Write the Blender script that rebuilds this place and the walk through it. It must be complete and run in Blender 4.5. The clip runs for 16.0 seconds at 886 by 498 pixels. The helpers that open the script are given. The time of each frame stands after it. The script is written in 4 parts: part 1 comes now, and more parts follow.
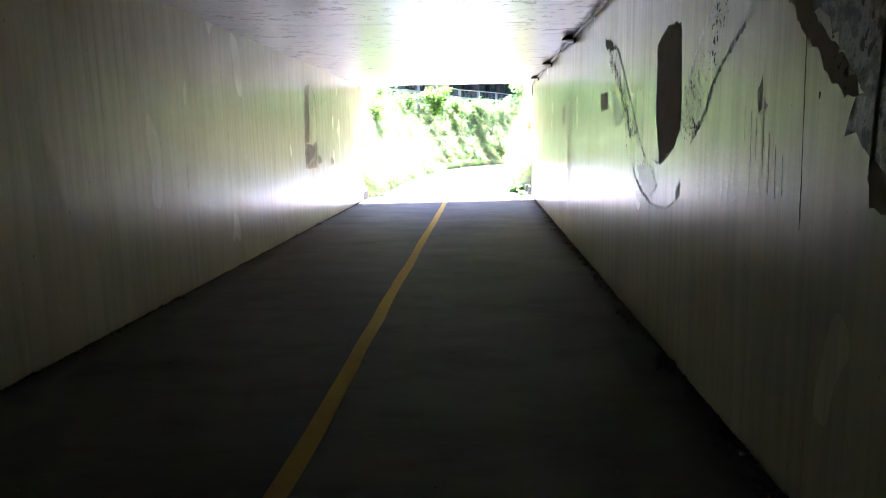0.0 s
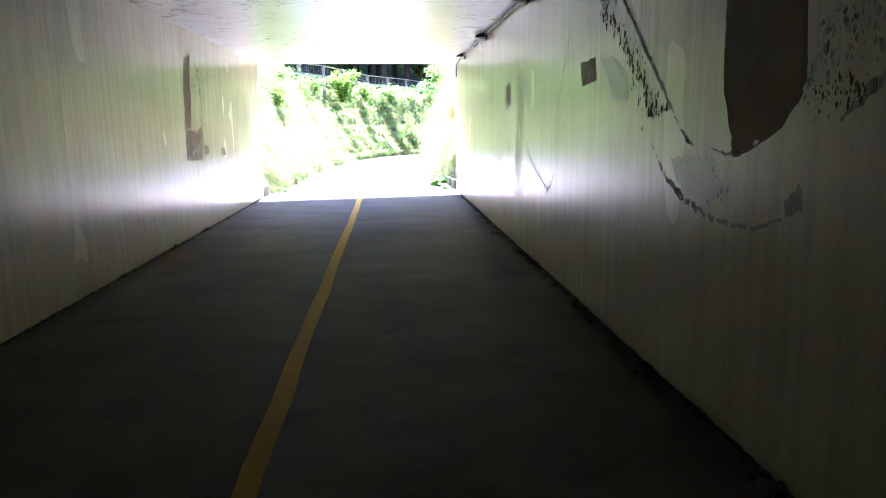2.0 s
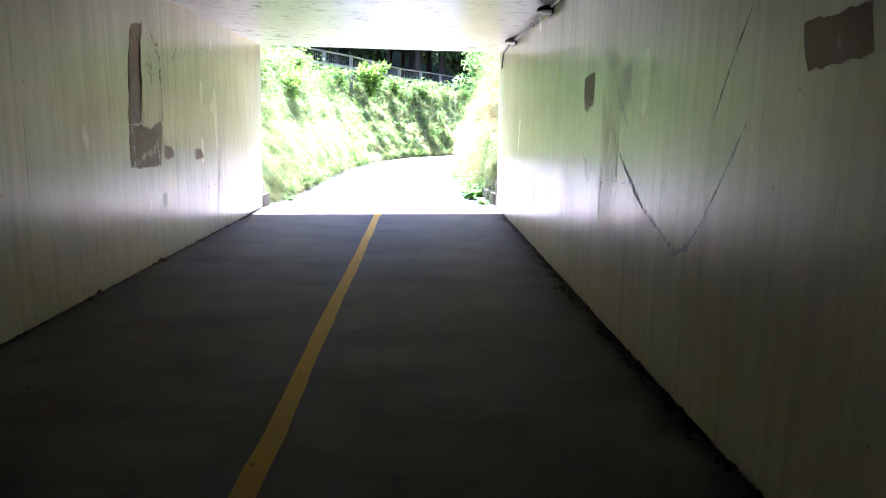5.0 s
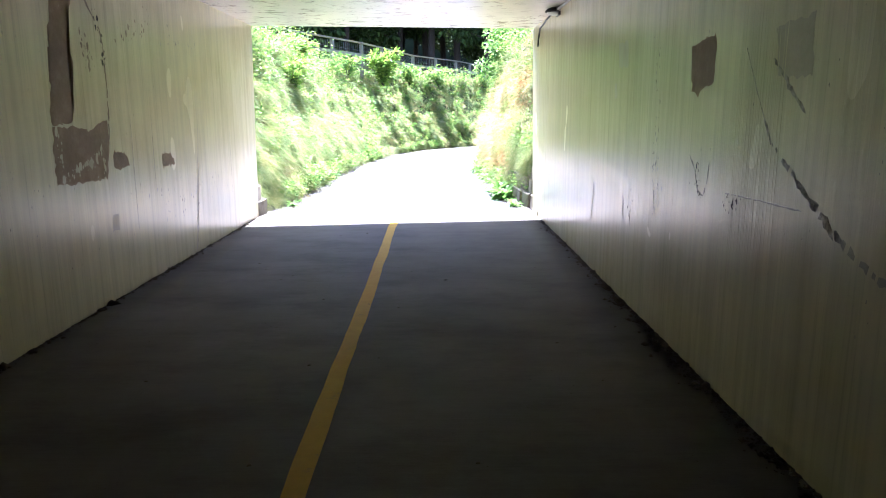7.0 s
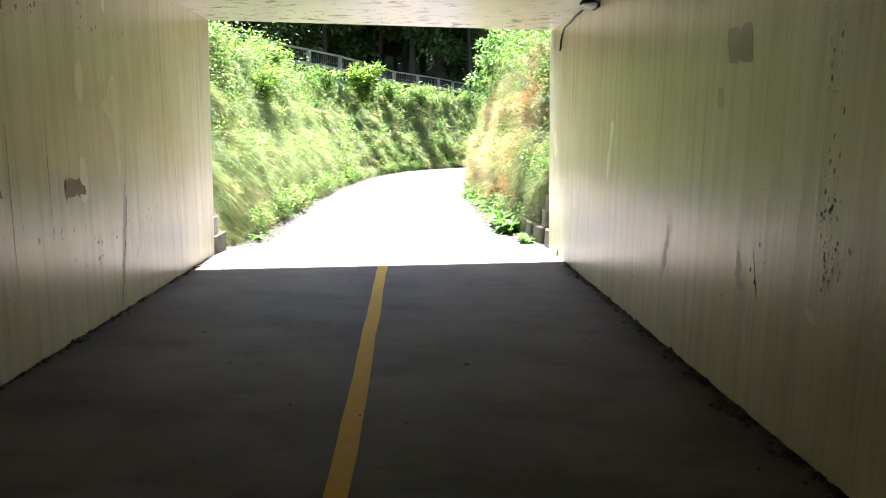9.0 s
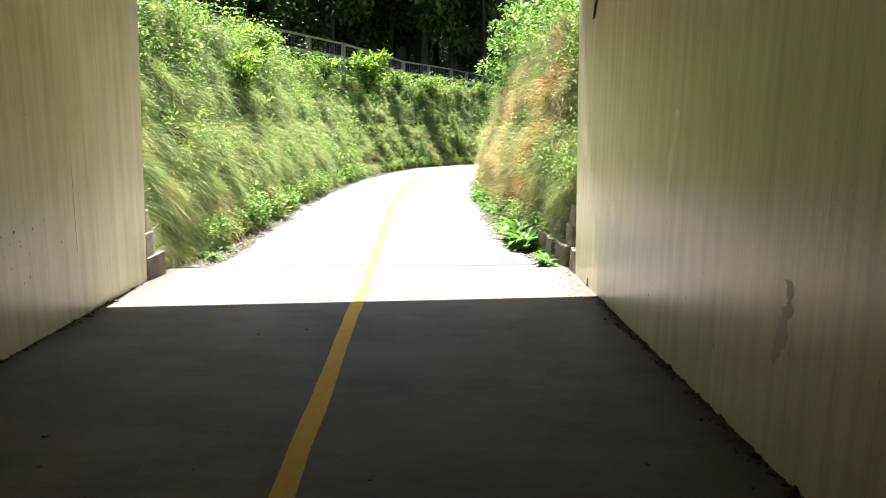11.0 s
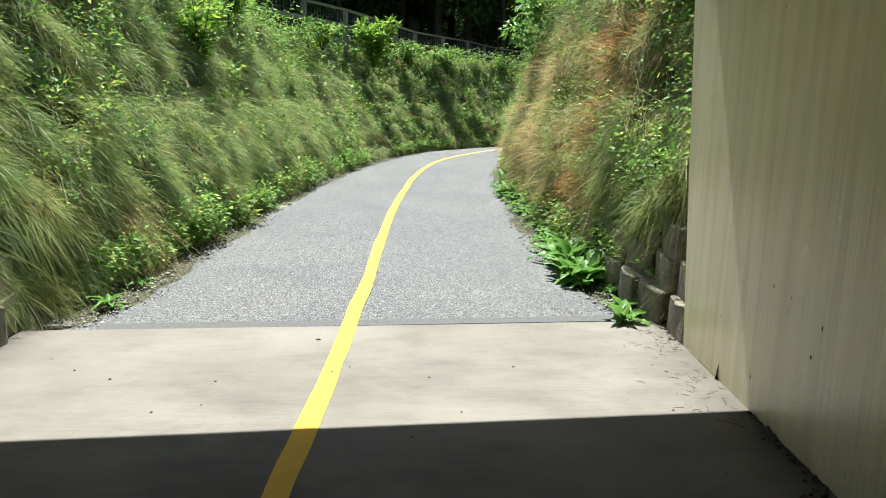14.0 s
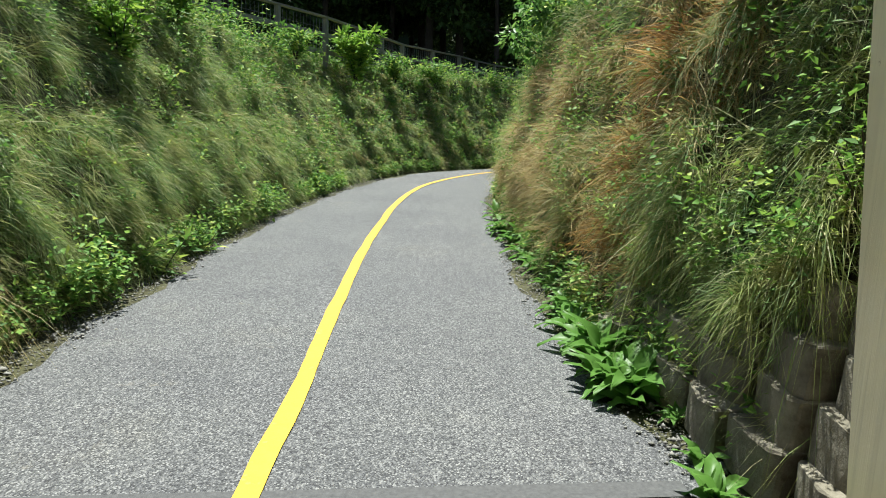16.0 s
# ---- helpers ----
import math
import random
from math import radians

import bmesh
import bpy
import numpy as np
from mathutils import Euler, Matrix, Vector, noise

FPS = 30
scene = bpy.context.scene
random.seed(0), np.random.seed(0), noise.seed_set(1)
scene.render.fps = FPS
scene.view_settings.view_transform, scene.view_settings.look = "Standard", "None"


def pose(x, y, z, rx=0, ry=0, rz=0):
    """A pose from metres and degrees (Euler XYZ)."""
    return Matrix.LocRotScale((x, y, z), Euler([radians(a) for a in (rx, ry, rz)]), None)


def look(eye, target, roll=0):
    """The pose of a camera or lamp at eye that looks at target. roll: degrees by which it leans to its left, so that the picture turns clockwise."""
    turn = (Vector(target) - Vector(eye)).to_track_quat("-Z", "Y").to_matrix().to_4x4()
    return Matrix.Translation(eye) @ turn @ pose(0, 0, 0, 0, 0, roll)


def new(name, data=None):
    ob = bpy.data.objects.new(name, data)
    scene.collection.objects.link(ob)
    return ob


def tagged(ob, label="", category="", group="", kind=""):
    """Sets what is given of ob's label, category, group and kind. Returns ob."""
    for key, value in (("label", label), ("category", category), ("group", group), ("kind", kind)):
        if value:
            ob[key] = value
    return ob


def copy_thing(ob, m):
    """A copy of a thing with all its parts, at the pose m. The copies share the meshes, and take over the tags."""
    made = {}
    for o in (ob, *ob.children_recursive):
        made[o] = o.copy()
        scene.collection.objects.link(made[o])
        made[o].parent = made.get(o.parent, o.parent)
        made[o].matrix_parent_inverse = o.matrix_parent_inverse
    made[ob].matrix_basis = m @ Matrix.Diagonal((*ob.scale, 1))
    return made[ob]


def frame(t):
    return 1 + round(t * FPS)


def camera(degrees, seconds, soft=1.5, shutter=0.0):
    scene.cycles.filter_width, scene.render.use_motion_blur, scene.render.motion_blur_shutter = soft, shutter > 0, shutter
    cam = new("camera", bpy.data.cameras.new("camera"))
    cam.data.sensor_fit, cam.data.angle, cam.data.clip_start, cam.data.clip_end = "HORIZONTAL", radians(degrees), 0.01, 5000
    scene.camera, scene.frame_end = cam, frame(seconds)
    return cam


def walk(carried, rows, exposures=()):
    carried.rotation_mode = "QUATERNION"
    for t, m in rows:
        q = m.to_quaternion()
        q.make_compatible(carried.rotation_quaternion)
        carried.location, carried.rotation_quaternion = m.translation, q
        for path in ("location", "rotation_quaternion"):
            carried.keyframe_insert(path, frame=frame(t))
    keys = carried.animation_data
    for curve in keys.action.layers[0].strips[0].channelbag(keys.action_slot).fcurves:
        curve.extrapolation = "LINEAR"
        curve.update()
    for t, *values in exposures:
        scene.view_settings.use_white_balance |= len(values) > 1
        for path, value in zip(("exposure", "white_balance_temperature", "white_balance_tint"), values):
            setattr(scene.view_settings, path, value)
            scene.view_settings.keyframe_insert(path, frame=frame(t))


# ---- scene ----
cam = camera(65.5, 16.0, 1.0)
PATH = [
    (0, (-0.11, -0.645, 1.458), (-0.229, 1.326, 1.141), -1.2),
    (0.5, (-0.183, -0.155, 1.45), (-0.166, 1.819, 1.132), -0.7),
    (1, (-0.241, 0.315, 1.446), (-0.238, 2.29, 1.13), -1.0),
    (1.5, (-0.35, 0.824, 1.431), (-0.247, 2.796, 1.114), -0.6),
    (2, (-0.386, 1.302, 1.401), (-0.238, 3.266, 1.051), -1.0),
    (2.5, (-0.449, 1.662, 1.424), (-0.42, 3.628, 1.059), -1.4),
    (3, (-0.364, 2.202, 1.449), (-0.242, 4.166, 1.088), -0.4),
    (3.5, (-0.29, 2.578, 1.466), (-0.272, 4.543, 1.097), 0.2),
    (4, (-0.33, 3.013, 1.455), (-0.287, 4.98, 1.098), 1.0),
    (4.2, (-0.301, 3.22, 1.46), (-0.223, 5.189, 1.12), 1.1),
    (6.3, (-0.323, 5.252, 1.491), (-0.276, 7.213, 1.101), 0.5),
    (6.5, (-0.373, 5.407, 1.528), (-0.296, 7.367, 1.139), 0.2),
    (7, (-0.421, 5.905, 1.498), (-0.398, 7.867, 1.111), -0.3),
    (7.5, (-0.541, 6.38, 1.499), (-0.489, 8.339, 1.1), -0.2),
    (8, (-0.642, 6.863, 1.481), (-0.543, 8.827, 1.116), 0.1),
    (8.5, (-0.617, 7.349, 1.477), (-0.6, 9.319, 1.128), 0.4),
    (9, (-0.689, 7.806, 1.459), (-0.594, 9.776, 1.128), 0.4),
    (9.5, (-0.593, 8.274, 1.491), (-0.578, 10.246, 1.162), -0.2),
    (9.7, (-0.567, 8.462, 1.47), (-0.546, 10.436, 1.15), -0.4),
    (11.8, (-0.368, 10.401, 1.454), (-0.307, 12.362, 1.068), 1.2),
    (12, (-0.364, 10.565, 1.458), (-0.325, 12.525, 1.061), 1.3),
    (12.5, (-0.383, 11.059, 1.453), (-0.308, 13.015, 1.042), 1.6),
    (13, (-0.334, 11.543, 1.446), (-0.372, 13.498, 1.023), 1.3),
    (13.5, (-0.417, 12.029, 1.436), (-0.431, 13.988, 1.038), 1.7),
    (14, (-0.397, 12.504, 1.421), (-0.387, 14.462, 1.016), 0.5),
    (14.5, (-0.39, 12.967, 1.417), (-0.408, 14.92, 0.987), 1.1),
    (15, (-0.37, 13.496, 1.421), (-0.339, 15.452, 1.005), 1.5),
    (15.5, (-0.368, 13.969, 1.481), (-0.353, 15.924, 1.057), 1.5),
    (16, (-0.305, 14.467, 1.448), (-0.263, 16.435, 1.091), 1.6),
]
EXPOSURES = [(0.0, 4.92, 5200, 36), (3.5, 4.42, 5150, 34), (6.5, 3.9, 5250, 30), (8.0, 3.52, 5650, 24), (9.5, 3.1, 6250, 18), (12.0, 2.2, 6800, 8), (13.0, 1.9, 6550, 6), (14.5, 1.46, 6350, 2), (16.0, 1.17, 6350, 1)]
walk(cam, [(t, look(eye, target, roll)) for t, eye, target, roll in PATH], EXPOSURES)

# ---- world and sun ----
SUN_WAY = Vector((-0.022, 0.425, 1.0)).normalized()
world = bpy.data.worlds.new("sky")
scene.world = world
world.use_nodes = True
sky = world.node_tree.nodes.new("ShaderNodeTexSky")
sky.sky_type, sky.sun_disc = "NISHITA", False
sky.sun_elevation, sky.sun_rotation = math.asin(SUN_WAY.z), math.atan2(SUN_WAY.x, SUN_WAY.y)
world.node_tree.nodes["Background"].inputs["Strength"].default_value = 0.055
world.node_tree.links.new(sky.outputs[0], world.node_tree.nodes["Background"].inputs["Color"])
sun = new("sun", bpy.data.lights.new("sun", "SUN"))
sun.data.energy, sun.data.angle, sun.data.color = 5.0, radians(0.53), (1.0, 0.965, 0.91)
sun.matrix_world = look(SUN_WAY * 80, (0, 0, 0))

# ---- plan ----
XL, XR = -3.05, 1.10          # faces of the tunnel's walls
YB, YEL, YER = -22.0, 16.12, 16.51  # back end; front end at the two walls' feet
LEAN_L, LEAN_R = 0.2, 0.36    # the mouth leans out towards the top
CEIL = 2.75
HB = 3.0                      # height of the banks
THICK = 0.35


def exit_y(x):
    return YEL + (YER - YEL) * (x - XL) / (XR - XL)


LEFT_EDGE = [(-2.95, 16.68), (-2.72, 17.1), (-2.64, 18.4), (-2.68, 20.0), (-2.66, 23.5), (-2.42, 27.0), (-1.98, 30.3), (-1.1, 34.0), (0.05, 36.3), (1.6, 38.0), (4.2, 40.2), (8.0, 42.4), (16.0, 44.6)]
RIGHT_EDGE = [(1.0, 17.02), (0.84, 17.6), (0.72, 18.6), (0.6, 19.6), (0.6, 22.0), (0.68, 25.0), (0.75, 27.2), (1.15, 30.4), (1.85, 33.4), (3.1, 35.6), (5.0, 37.4), (8.9, 39.6), (16.0, 41.4)]
CENTRE = [(-0.99, -22.0), (-0.99, 5.0), (-0.99, 17.0), (-1.02, 19.0), (-1.04, 21.5), (-1.02, 24.2), (-0.9, 27.2), (-0.6, 29.9), (-0.1, 32.2), (0.7, 34.4), (1.7, 36.3), (3.4, 38.4), (6.5, 40.6), (11.0, 42.2), (16.0, 43.0)]
LEFT_FOOT = [(-3.12, 16.0), (-3.12, 16.8), (-3.06, 17.6), (-2.98, 19.0), (-2.93, 21.0), (-2.92, 23.5), (-2.68, 27.0), (-2.24, 30.4), (-1.36, 34.15), (-0.2, 36.5), (1.4, 38.3), (4.0, 40.5), (7.9, 42.7), (16.0, 44.9)]
RIGHT_FOOT = [(1.2, 16.2), (1.2, 16.8), (1.12, 18.0), (0.98, 19.5), (0.93, 22.0), (0.98, 25.0), (1.05, 27.2), (1.42, 30.3), (2.1, 33.2), (3.3, 35.3), (5.2, 37.1), (9.1, 39.3), (16.0, 41.1)]


def resample(points, step):
    """Points of a smooth line at even steps, with their tangents."""
    p = np.array(points, float)
    q = np.vstack([2 * p[0] - p[1], p, 2 * p[-1] - p[-2]])
    out = []
    for i in range(1, len(q) - 2):
        a, b, c, d = q[i - 1], q[i], q[i + 1], q[i + 2]
        for u in np.linspace(0, 1, 24, endpoint=False):
            out.append(0.5 * (2 * b + (c - a) * u + (2 * a - 5 * b + 4 * c - d) * u * u + (3 * b - a - 3 * c + d) * u ** 3))
    out.append(p[-1])
    out = np.array(out)
    length = np.concatenate([[0], np.cumsum(np.linalg.norm(np.diff(out, axis=0), axis=1))])
    s = np.linspace(0, length[-1], max(2, int(length[-1] / step) + 1))
    pts = np.stack([np.interp(s, length, out[:, k]) for k in (0, 1)], 1)
    tan = np.gradient(pts, axis=0)
    tan /= np.linalg.norm(tan, axis=1)[:, None]
    return pts, tan, s


# ---- materials ----
def material(name, rough=0.7, metal=0.0, spec=0.5):
    m = bpy.data.materials.new(name)
    m.use_nodes = True
    b = m.node_tree.nodes["Principled BSDF"]
    b.inputs["Roughness"].default_value, b.inputs["Metallic"].default_value = rough, metal
    b.inputs["Specular IOR Level"].default_value = spec
    return m, m.node_tree.nodes, m.node_tree.links, b


def coords(n, l, scale=(1, 1, 1), which="Object"):
    c, mp = n.new("ShaderNodeTexCoord"), n.new("ShaderNodeMapping")
    mp.inputs["Scale"].default_value = scale
    l.new(c.outputs[which], mp.inputs["Vector"])
    return mp.outputs[0]


def noise_tex(n, l, vec, scale, detail=6, rough=0.6, dist=0.0):
    t = n.new("ShaderNodeTexNoise")
    for key, v in (("Scale", scale), ("Detail", detail), ("Roughness", rough), ("Distortion", dist)):
        t.inputs[key].default_value = v
    l.new(vec, t.inputs["Vector"])
    return t.outputs["Fac"]


def ramp(n, l, fac, stops):
    r = n.new("ShaderNodeValToRGB")
    e = r.color_ramp.elements
    while len(e) < len(stops):
        e.new(0.5)
    for k, (p, c) in zip(e, stops):
        k.position, k.color = p, (*c, 1) if len(c) == 3 else c
    l.new(fac, r.inputs[0])
    return r.outputs[0]


def grey(v):
    return (v, v, v)


def mix(n, l, fac, a, b, mode="MIX"):
    x = n.new("ShaderNodeMix")
    x.data_type, x.blend_type = "RGBA", mode
    for sock, v in ((x.inputs["Factor"], fac), (x.inputs[6], a), (x.inputs[7], b)):
        if isinstance(v, (int, float)):
            sock.default_value = v
        elif isinstance(v, tuple):
            sock.default_value = (*v, 1)
        else:
            l.new(v, sock)
    return x.outputs[2]


def bump(n, l, b, height, strength=0.3, dist=0.01):
    k = n.new("ShaderNodeBump")
    k.inputs["Strength"].default_value, k.inputs["Distance"].default_value = strength, dist
    l.new(height, k.inputs["Height"])
    if b.inputs["Normal"].is_linked:
        l.new(b.inputs["Normal"].links[0].from_socket, k.inputs["Normal"])
    l.new(k.outputs[0], b.inputs["Normal"])


def wall_paint():
    """Glossy off-white paint over board-marked concrete, streaked and flaking in vertical runs."""
    m, n, l, b = material("wall_paint", 0.24, spec=0.7)
    flat, tall = coords(n, l), coords(n, l, (1, 8, 0.38))
    c = ramp(n, l, noise_tex(n, l, flat, 0.9), [(0.3, (0.65, 0.58, 0.36)), (0.5, (0.745, 0.685, 0.46)), (0.72, (0.79, 0.74, 0.55))])
    streak = ramp(n, l, noise_tex(n, l, tall, 1.6, 4, 0.5, 0.2), [(0.28, grey(0.72)), (0.60, grey(1.0))])
    c = mix(n, l, 0.6, c, streak, "MULTIPLY")
    where = ramp(n, l, noise_tex(n, l, flat, 1.4, 3), [(0.42, grey(0.0)), (0.6, grey(0.9))])
    fine = ramp(n, l, noise_tex(n, l, coords(n, l, (1, 34, 0.7)), 1.7, 5, 0.6, 0.2), [(0.32, grey(0.66)), (0.46, grey(1.0))])
    c = mix(n, l, 0.35, c, fine, "MULTIPLY")
    scratch = ramp(n, l, noise_tex(n, l, coords(n, l, (1, 15, 1.9)), 3.1, 7, 0.72), [(0.685, grey(0.0)), (0.715, grey(1.0))])
    c = mix(n, l, mix(n, l, 1.0, scratch, where, "MULTIPLY"), c, (0.12, 0.10, 0.08))
    chips = ramp(n, l, noise_tex(n, l, coords(n, l, (1, 2.2, 1)), 11, 6, 0.7), [(0.70, grey(0.0)), (0.72, grey(1.0))])
    c = mix(n, l, mix(n, l, 1.0, chips, where, "MULTIPLY"), c, (0.13, 0.11, 0.085))
    l.new(c, b.inputs["Base Color"])
    l.new(ramp(n, l, noise_tex(n, l, coords(n, l, (1, 1.6, 0.8)), 1.1, 2, 0.4), [(0.3, grey(0.225)), (0.7, grey(0.275))]), b.inputs["Roughness"])
    ribs = noise_tex(n, l, coords(n, l, (1, 14, 0.35)), 3.0, 7, 0.66, 0.5)
    strong = ramp(n, l, noise_tex(n, l, coords(n, l, (1, 1, 0.5)), 0.55, 2), [(0.35, grey(0.3)), (0.62, grey(1.0))])
    bump(n, l, b, mix(n, l, 1.0, ribs, strong, "MULTIPLY"), 0.20, 0.010)
    bump(n, l, b, noise_tex(n, l, flat, 6, 6, 0.65), 0.18, 0.006)
    return m


def ceiling_paint():
    m, n, l, b = material("ceiling_paint", 0.27, spec=0.7)
    flat = coords(n, l)
    c = ramp(n, l, noise_tex(n, l, flat, 1.2, 7), [(0.3, (0.68, 0.66, 0.61)), (0.7, (0.80, 0.785, 0.74))])
    spots = ramp(n, l, noise_tex(n, l, coords(n, l, (2.0, 2.6, 1)), 2.2, 9, 0.76, 0.6), [(0.53, grey(0.0)), (0.60, grey(1.0))])
    where = ramp(n, l, noise_tex(n, l, flat, 0.55, 3), [(0.38, grey(0.15)), (0.58, grey(0.95))])
    c = mix(n, l, mix(n, l, 1.0, spots, where, "MULTIPLY"), c, (0.20, 0.18, 0.155))
    l.new(c, b.inputs["Base Color"])
    bump(n, l, b, noise_tex(n, l, flat, 4, 5, 0.55), 0.22, 0.010)
    return m


def floor_concrete():
    m, n, l, b = material("floor_concrete", 0.73, spec=0.32)
    flat = coords(n, l)
    c = ramp(n, l, noise_tex(n, l, flat, 0.8, 8, 0.65), [(0.3, (0.112, 0.100, 0.085)), (0.55, (0.158, 0.144, 0.125)), (0.75, (0.2, 0.185, 0.164))])
    broom = noise_tex(n, l, coords(n, l, (1.0, 40, 1)), 2.2, 6, 0.7)
    c = mix(n, l, 0.3, c, ramp(n, l, broom, [(0.3, grey(0.5)), (0.65, grey(1.0))]), "MULTIPLY")
    stains = ramp(n, l, noise_tex(n, l, coords(n, l, (0.7, 1.5, 1)), 1.5, 9, 0.72), [(0.33, grey(0.5)), (0.52, grey(1.0)), (0.7, grey(1.12))])
    c = mix(n, l, 0.6, c, stains, "MULTIPLY")
    specks = ramp(n, l, noise_tex(n, l, flat, 60, 3), [(0.3, grey(0.6)), (0.38, grey(1.0))])
    c = mix(n, l, 0.5, c, specks, "MULTIPLY")
    l.new(c, b.inputs["Base Color"])
    bump(n, l, b, broom, 0.25, 0.004)
    bump(n, l, b, noise_tex(n, l, flat, 90, 4), 0.2, 0.003)
    return m


def asphalt():
    m, n, l, b = material("asphalt", 0.85, spec=0.3)
    flat = coords(n, l)
    v = n.new("ShaderNodeTexVoronoi")
    v.inputs["Scale"].default_value = 115
    l.new(flat, v.inputs["Vector"])
    stone = ramp(n, l, v.outputs["Color"], [(0.1, (0.045, 0.045, 0.051)), (0.35, (0.10, 0.102, 0.107)), (0.6, (0.155, 0.156, 0.160)), (0.9, (0.31, 0.308, 0.305))])
    gaps = ramp(n, l, v.outputs["Distance"], [(0.35, grey(1.0)), (0.75, grey(0.35))])
    c = mix(n, l, 0.8, stone, gaps, "MULTIPLY")
    big = ramp(n, l, noise_tex(n, l, flat, 0.7, 7, 0.65), [(0.35, (0.80, 0.80, 0.83)), (0.6, (1, 1, 1)), (0.75, (1.0, 0.96, 0.88))])
    c = mix(n, l, 0.8, c, big, "MULTIPLY")
    dust = ramp(n, l, noise_tex(n, l, flat, 1.9, 9, 0.7), [(0.63, grey(0.0)), (0.72, grey(0.6))])
    c = mix(n, l, dust, c, (0.27, 0.24, 0.195))
    l.new(c, b.inputs["Base Color"])
    bump(n, l, b, v.outputs["Distance"], 0.6, -0.008)
    bump(n, l, b, noise_tex(n, l, flat, 14, 5), 0.2, 0.01)
    return m


def plain(name, stops, scale=6, rough=0.8, strength=0.2, dist=0.006, vec=(1, 1, 1), per_piece=0.0, metal=0.0, spec=0.4):
    """A matt surface whose colour wanders between the stops, with fine relief."""
    m, n, l, b = material(name, rough, metal, spec)
    flat = coords(n, l, vec)
    c = ramp(n, l, noise_tex(n, l, flat, scale, 8, 0.68), stops)
    if per_piece:
        info = n.new("ShaderNodeObjectInfo")
        c = mix(n, l, per_piece, c, ramp(n, l, info.outputs["Random"], [(0.0, grey(0.45)), (1.0, grey(1.0))]), "MULTIPLY")
    l.new(c, b.inputs["Base Color"])
    bump(n, l, b, noise_tex(n, l, flat, scale * 6, 6), strength, dist)
    return m


def leaf_material(name, stops, patch_stops=None, patch_scale=1.2, through_light=0.42, rough=0.6):
    """Blades and leaves: each island its own shade, drifts of another tone, some light let through."""
    m, n, l, b = material(name, rough, spec=0.2)
    g = n.new("ShaderNodeNewGeometry")
    c = ramp(n, l, g.outputs["Random Per Island"], stops)
    if patch_stops:
        c = mix(n, l, 0.55, c, ramp(n, l, noise_tex(n, l, coords(n, l), patch_scale, 5), patch_stops))
    l.new(c, b.inputs["Base Color"])
    t, x = n.new("ShaderNodeBsdfTranslucent"), n.new("ShaderNodeMixShader")
    l.new(c, t.inputs["Color"])
    x.inputs[0].default_value = through_light
    l.new(b.outputs[0], x.inputs[1]), l.new(t.outputs[0], x.inputs[2])
    l.new(x.outputs[0], n["Material Output"].inputs["Surface"])
    return m


WALL, CEILING, FLOOR, ASPHALT = wall_paint(), ceiling_paint(), floor_concrete(), asphalt()
YELLOW = plain("yellow_paint", [(0.28, (0.36, 0.26, 0.10)), (0.40, (0.60, 0.365, 0.022)), (0.7, (0.66, 0.415, 0.032))], 9, 0.7, 0.35, 0.004)
CHIP = plain("dark_chip", [(0.3, (0.035, 0.029, 0.022)), (0.7, (0.10, 0.085, 0.065))], 16, 0.8, 0.3)
STAINED = plain("stained_wall", [(0.36, (0.035, 0.030, 0.024)), (0.46, (0.10, 0.088, 0.07)), (0.54, (0.25, 0.225, 0.175)), (0.64, (0.12, 0.105, 0.08))], 9, 0.5, 0.5, 0.006, spec=0.5)
SCUFF = plain("grey_scuff", [(0.3, (0.26, 0.235, 0.18)), (0.7, (0.42, 0.39, 0.30))], 9, 0.5, 0.2)
DINGY = plain("dingy_cover_paint", [(0.3, (0.36, 0.31, 0.205)), (0.7, (0.47, 0.42, 0.30))], 5, 0.4, 0.2, spec=0.6)
BROWN = plain("bare_concrete_patch", [(0.3, (0.24, 0.19, 0.13)), (0.6, (0.33, 0.262, 0.185)), (0.7, (0.37, 0.305, 0.225))], 5, 0.9, 0.2)
TAN = plain("tan_cover_paint", [(0.3, (0.24, 0.158, 0.082)), (0.55, (0.31, 0.208, 0.115)), (0.66, (0.36, 0.255, 0.15)), (0.70, (0.62, 0.57, 0.44))], 7, 0.6, 0.2)
FADED = plain("faded_cover_paint", [(0.3, (0.40, 0.375, 0.28)), (0.7, (0.52, 0.49, 0.38))], 5, 0.34, 0.2, spec=0.6)
SMUDGE = plain("dark_smudge", [(0.35, (0.10, 0.087, 0.066)), (0.47, (0.24, 0.215, 0.165)), (0.6, (0.44, 0.405, 0.32))], 14, 0.6, 0.3)
MOTTLE = plain("mottled_wall", [(0.40, (0.16, 0.14, 0.11)), (0.47, (0.38, 0.35, 0.28)), (0.56, (0.56, 0.53, 0.42)), (0.66, (0.26, 0.23, 0.18))], 7, 0.38, 0.5, 0.006, spec=0.6)
SOIL = plain("soil", [(0.3, (0.035, 0.028, 0.016)), (0.55, (0.06, 0.06, 0.025)), (0.75, (0.10, 0.085, 0.045))], 3, 0.95, 0.6, 0.03)
DIRT = plain("dirt", [(0.3, (0.045, 0.036, 0.026)), (0.7, (0.14, 0.115, 0.082))], 20, 0.95, 0.4)
GRAVEL = plain("gravel", [(0.3, (0.13, 0.125, 0.115)), (0.7, (0.30, 0.29, 0.265))], 30, 0.9, 0.3)
BLOCK = plain("block_concrete", [(0.3, (0.10, 0.088, 0.062)), (0.5, (0.215, 0.195, 0.15)), (0.75, (0.33, 0.30, 0.245))], 7, 0.92, 0.7, 0.012, per_piece=0.5)
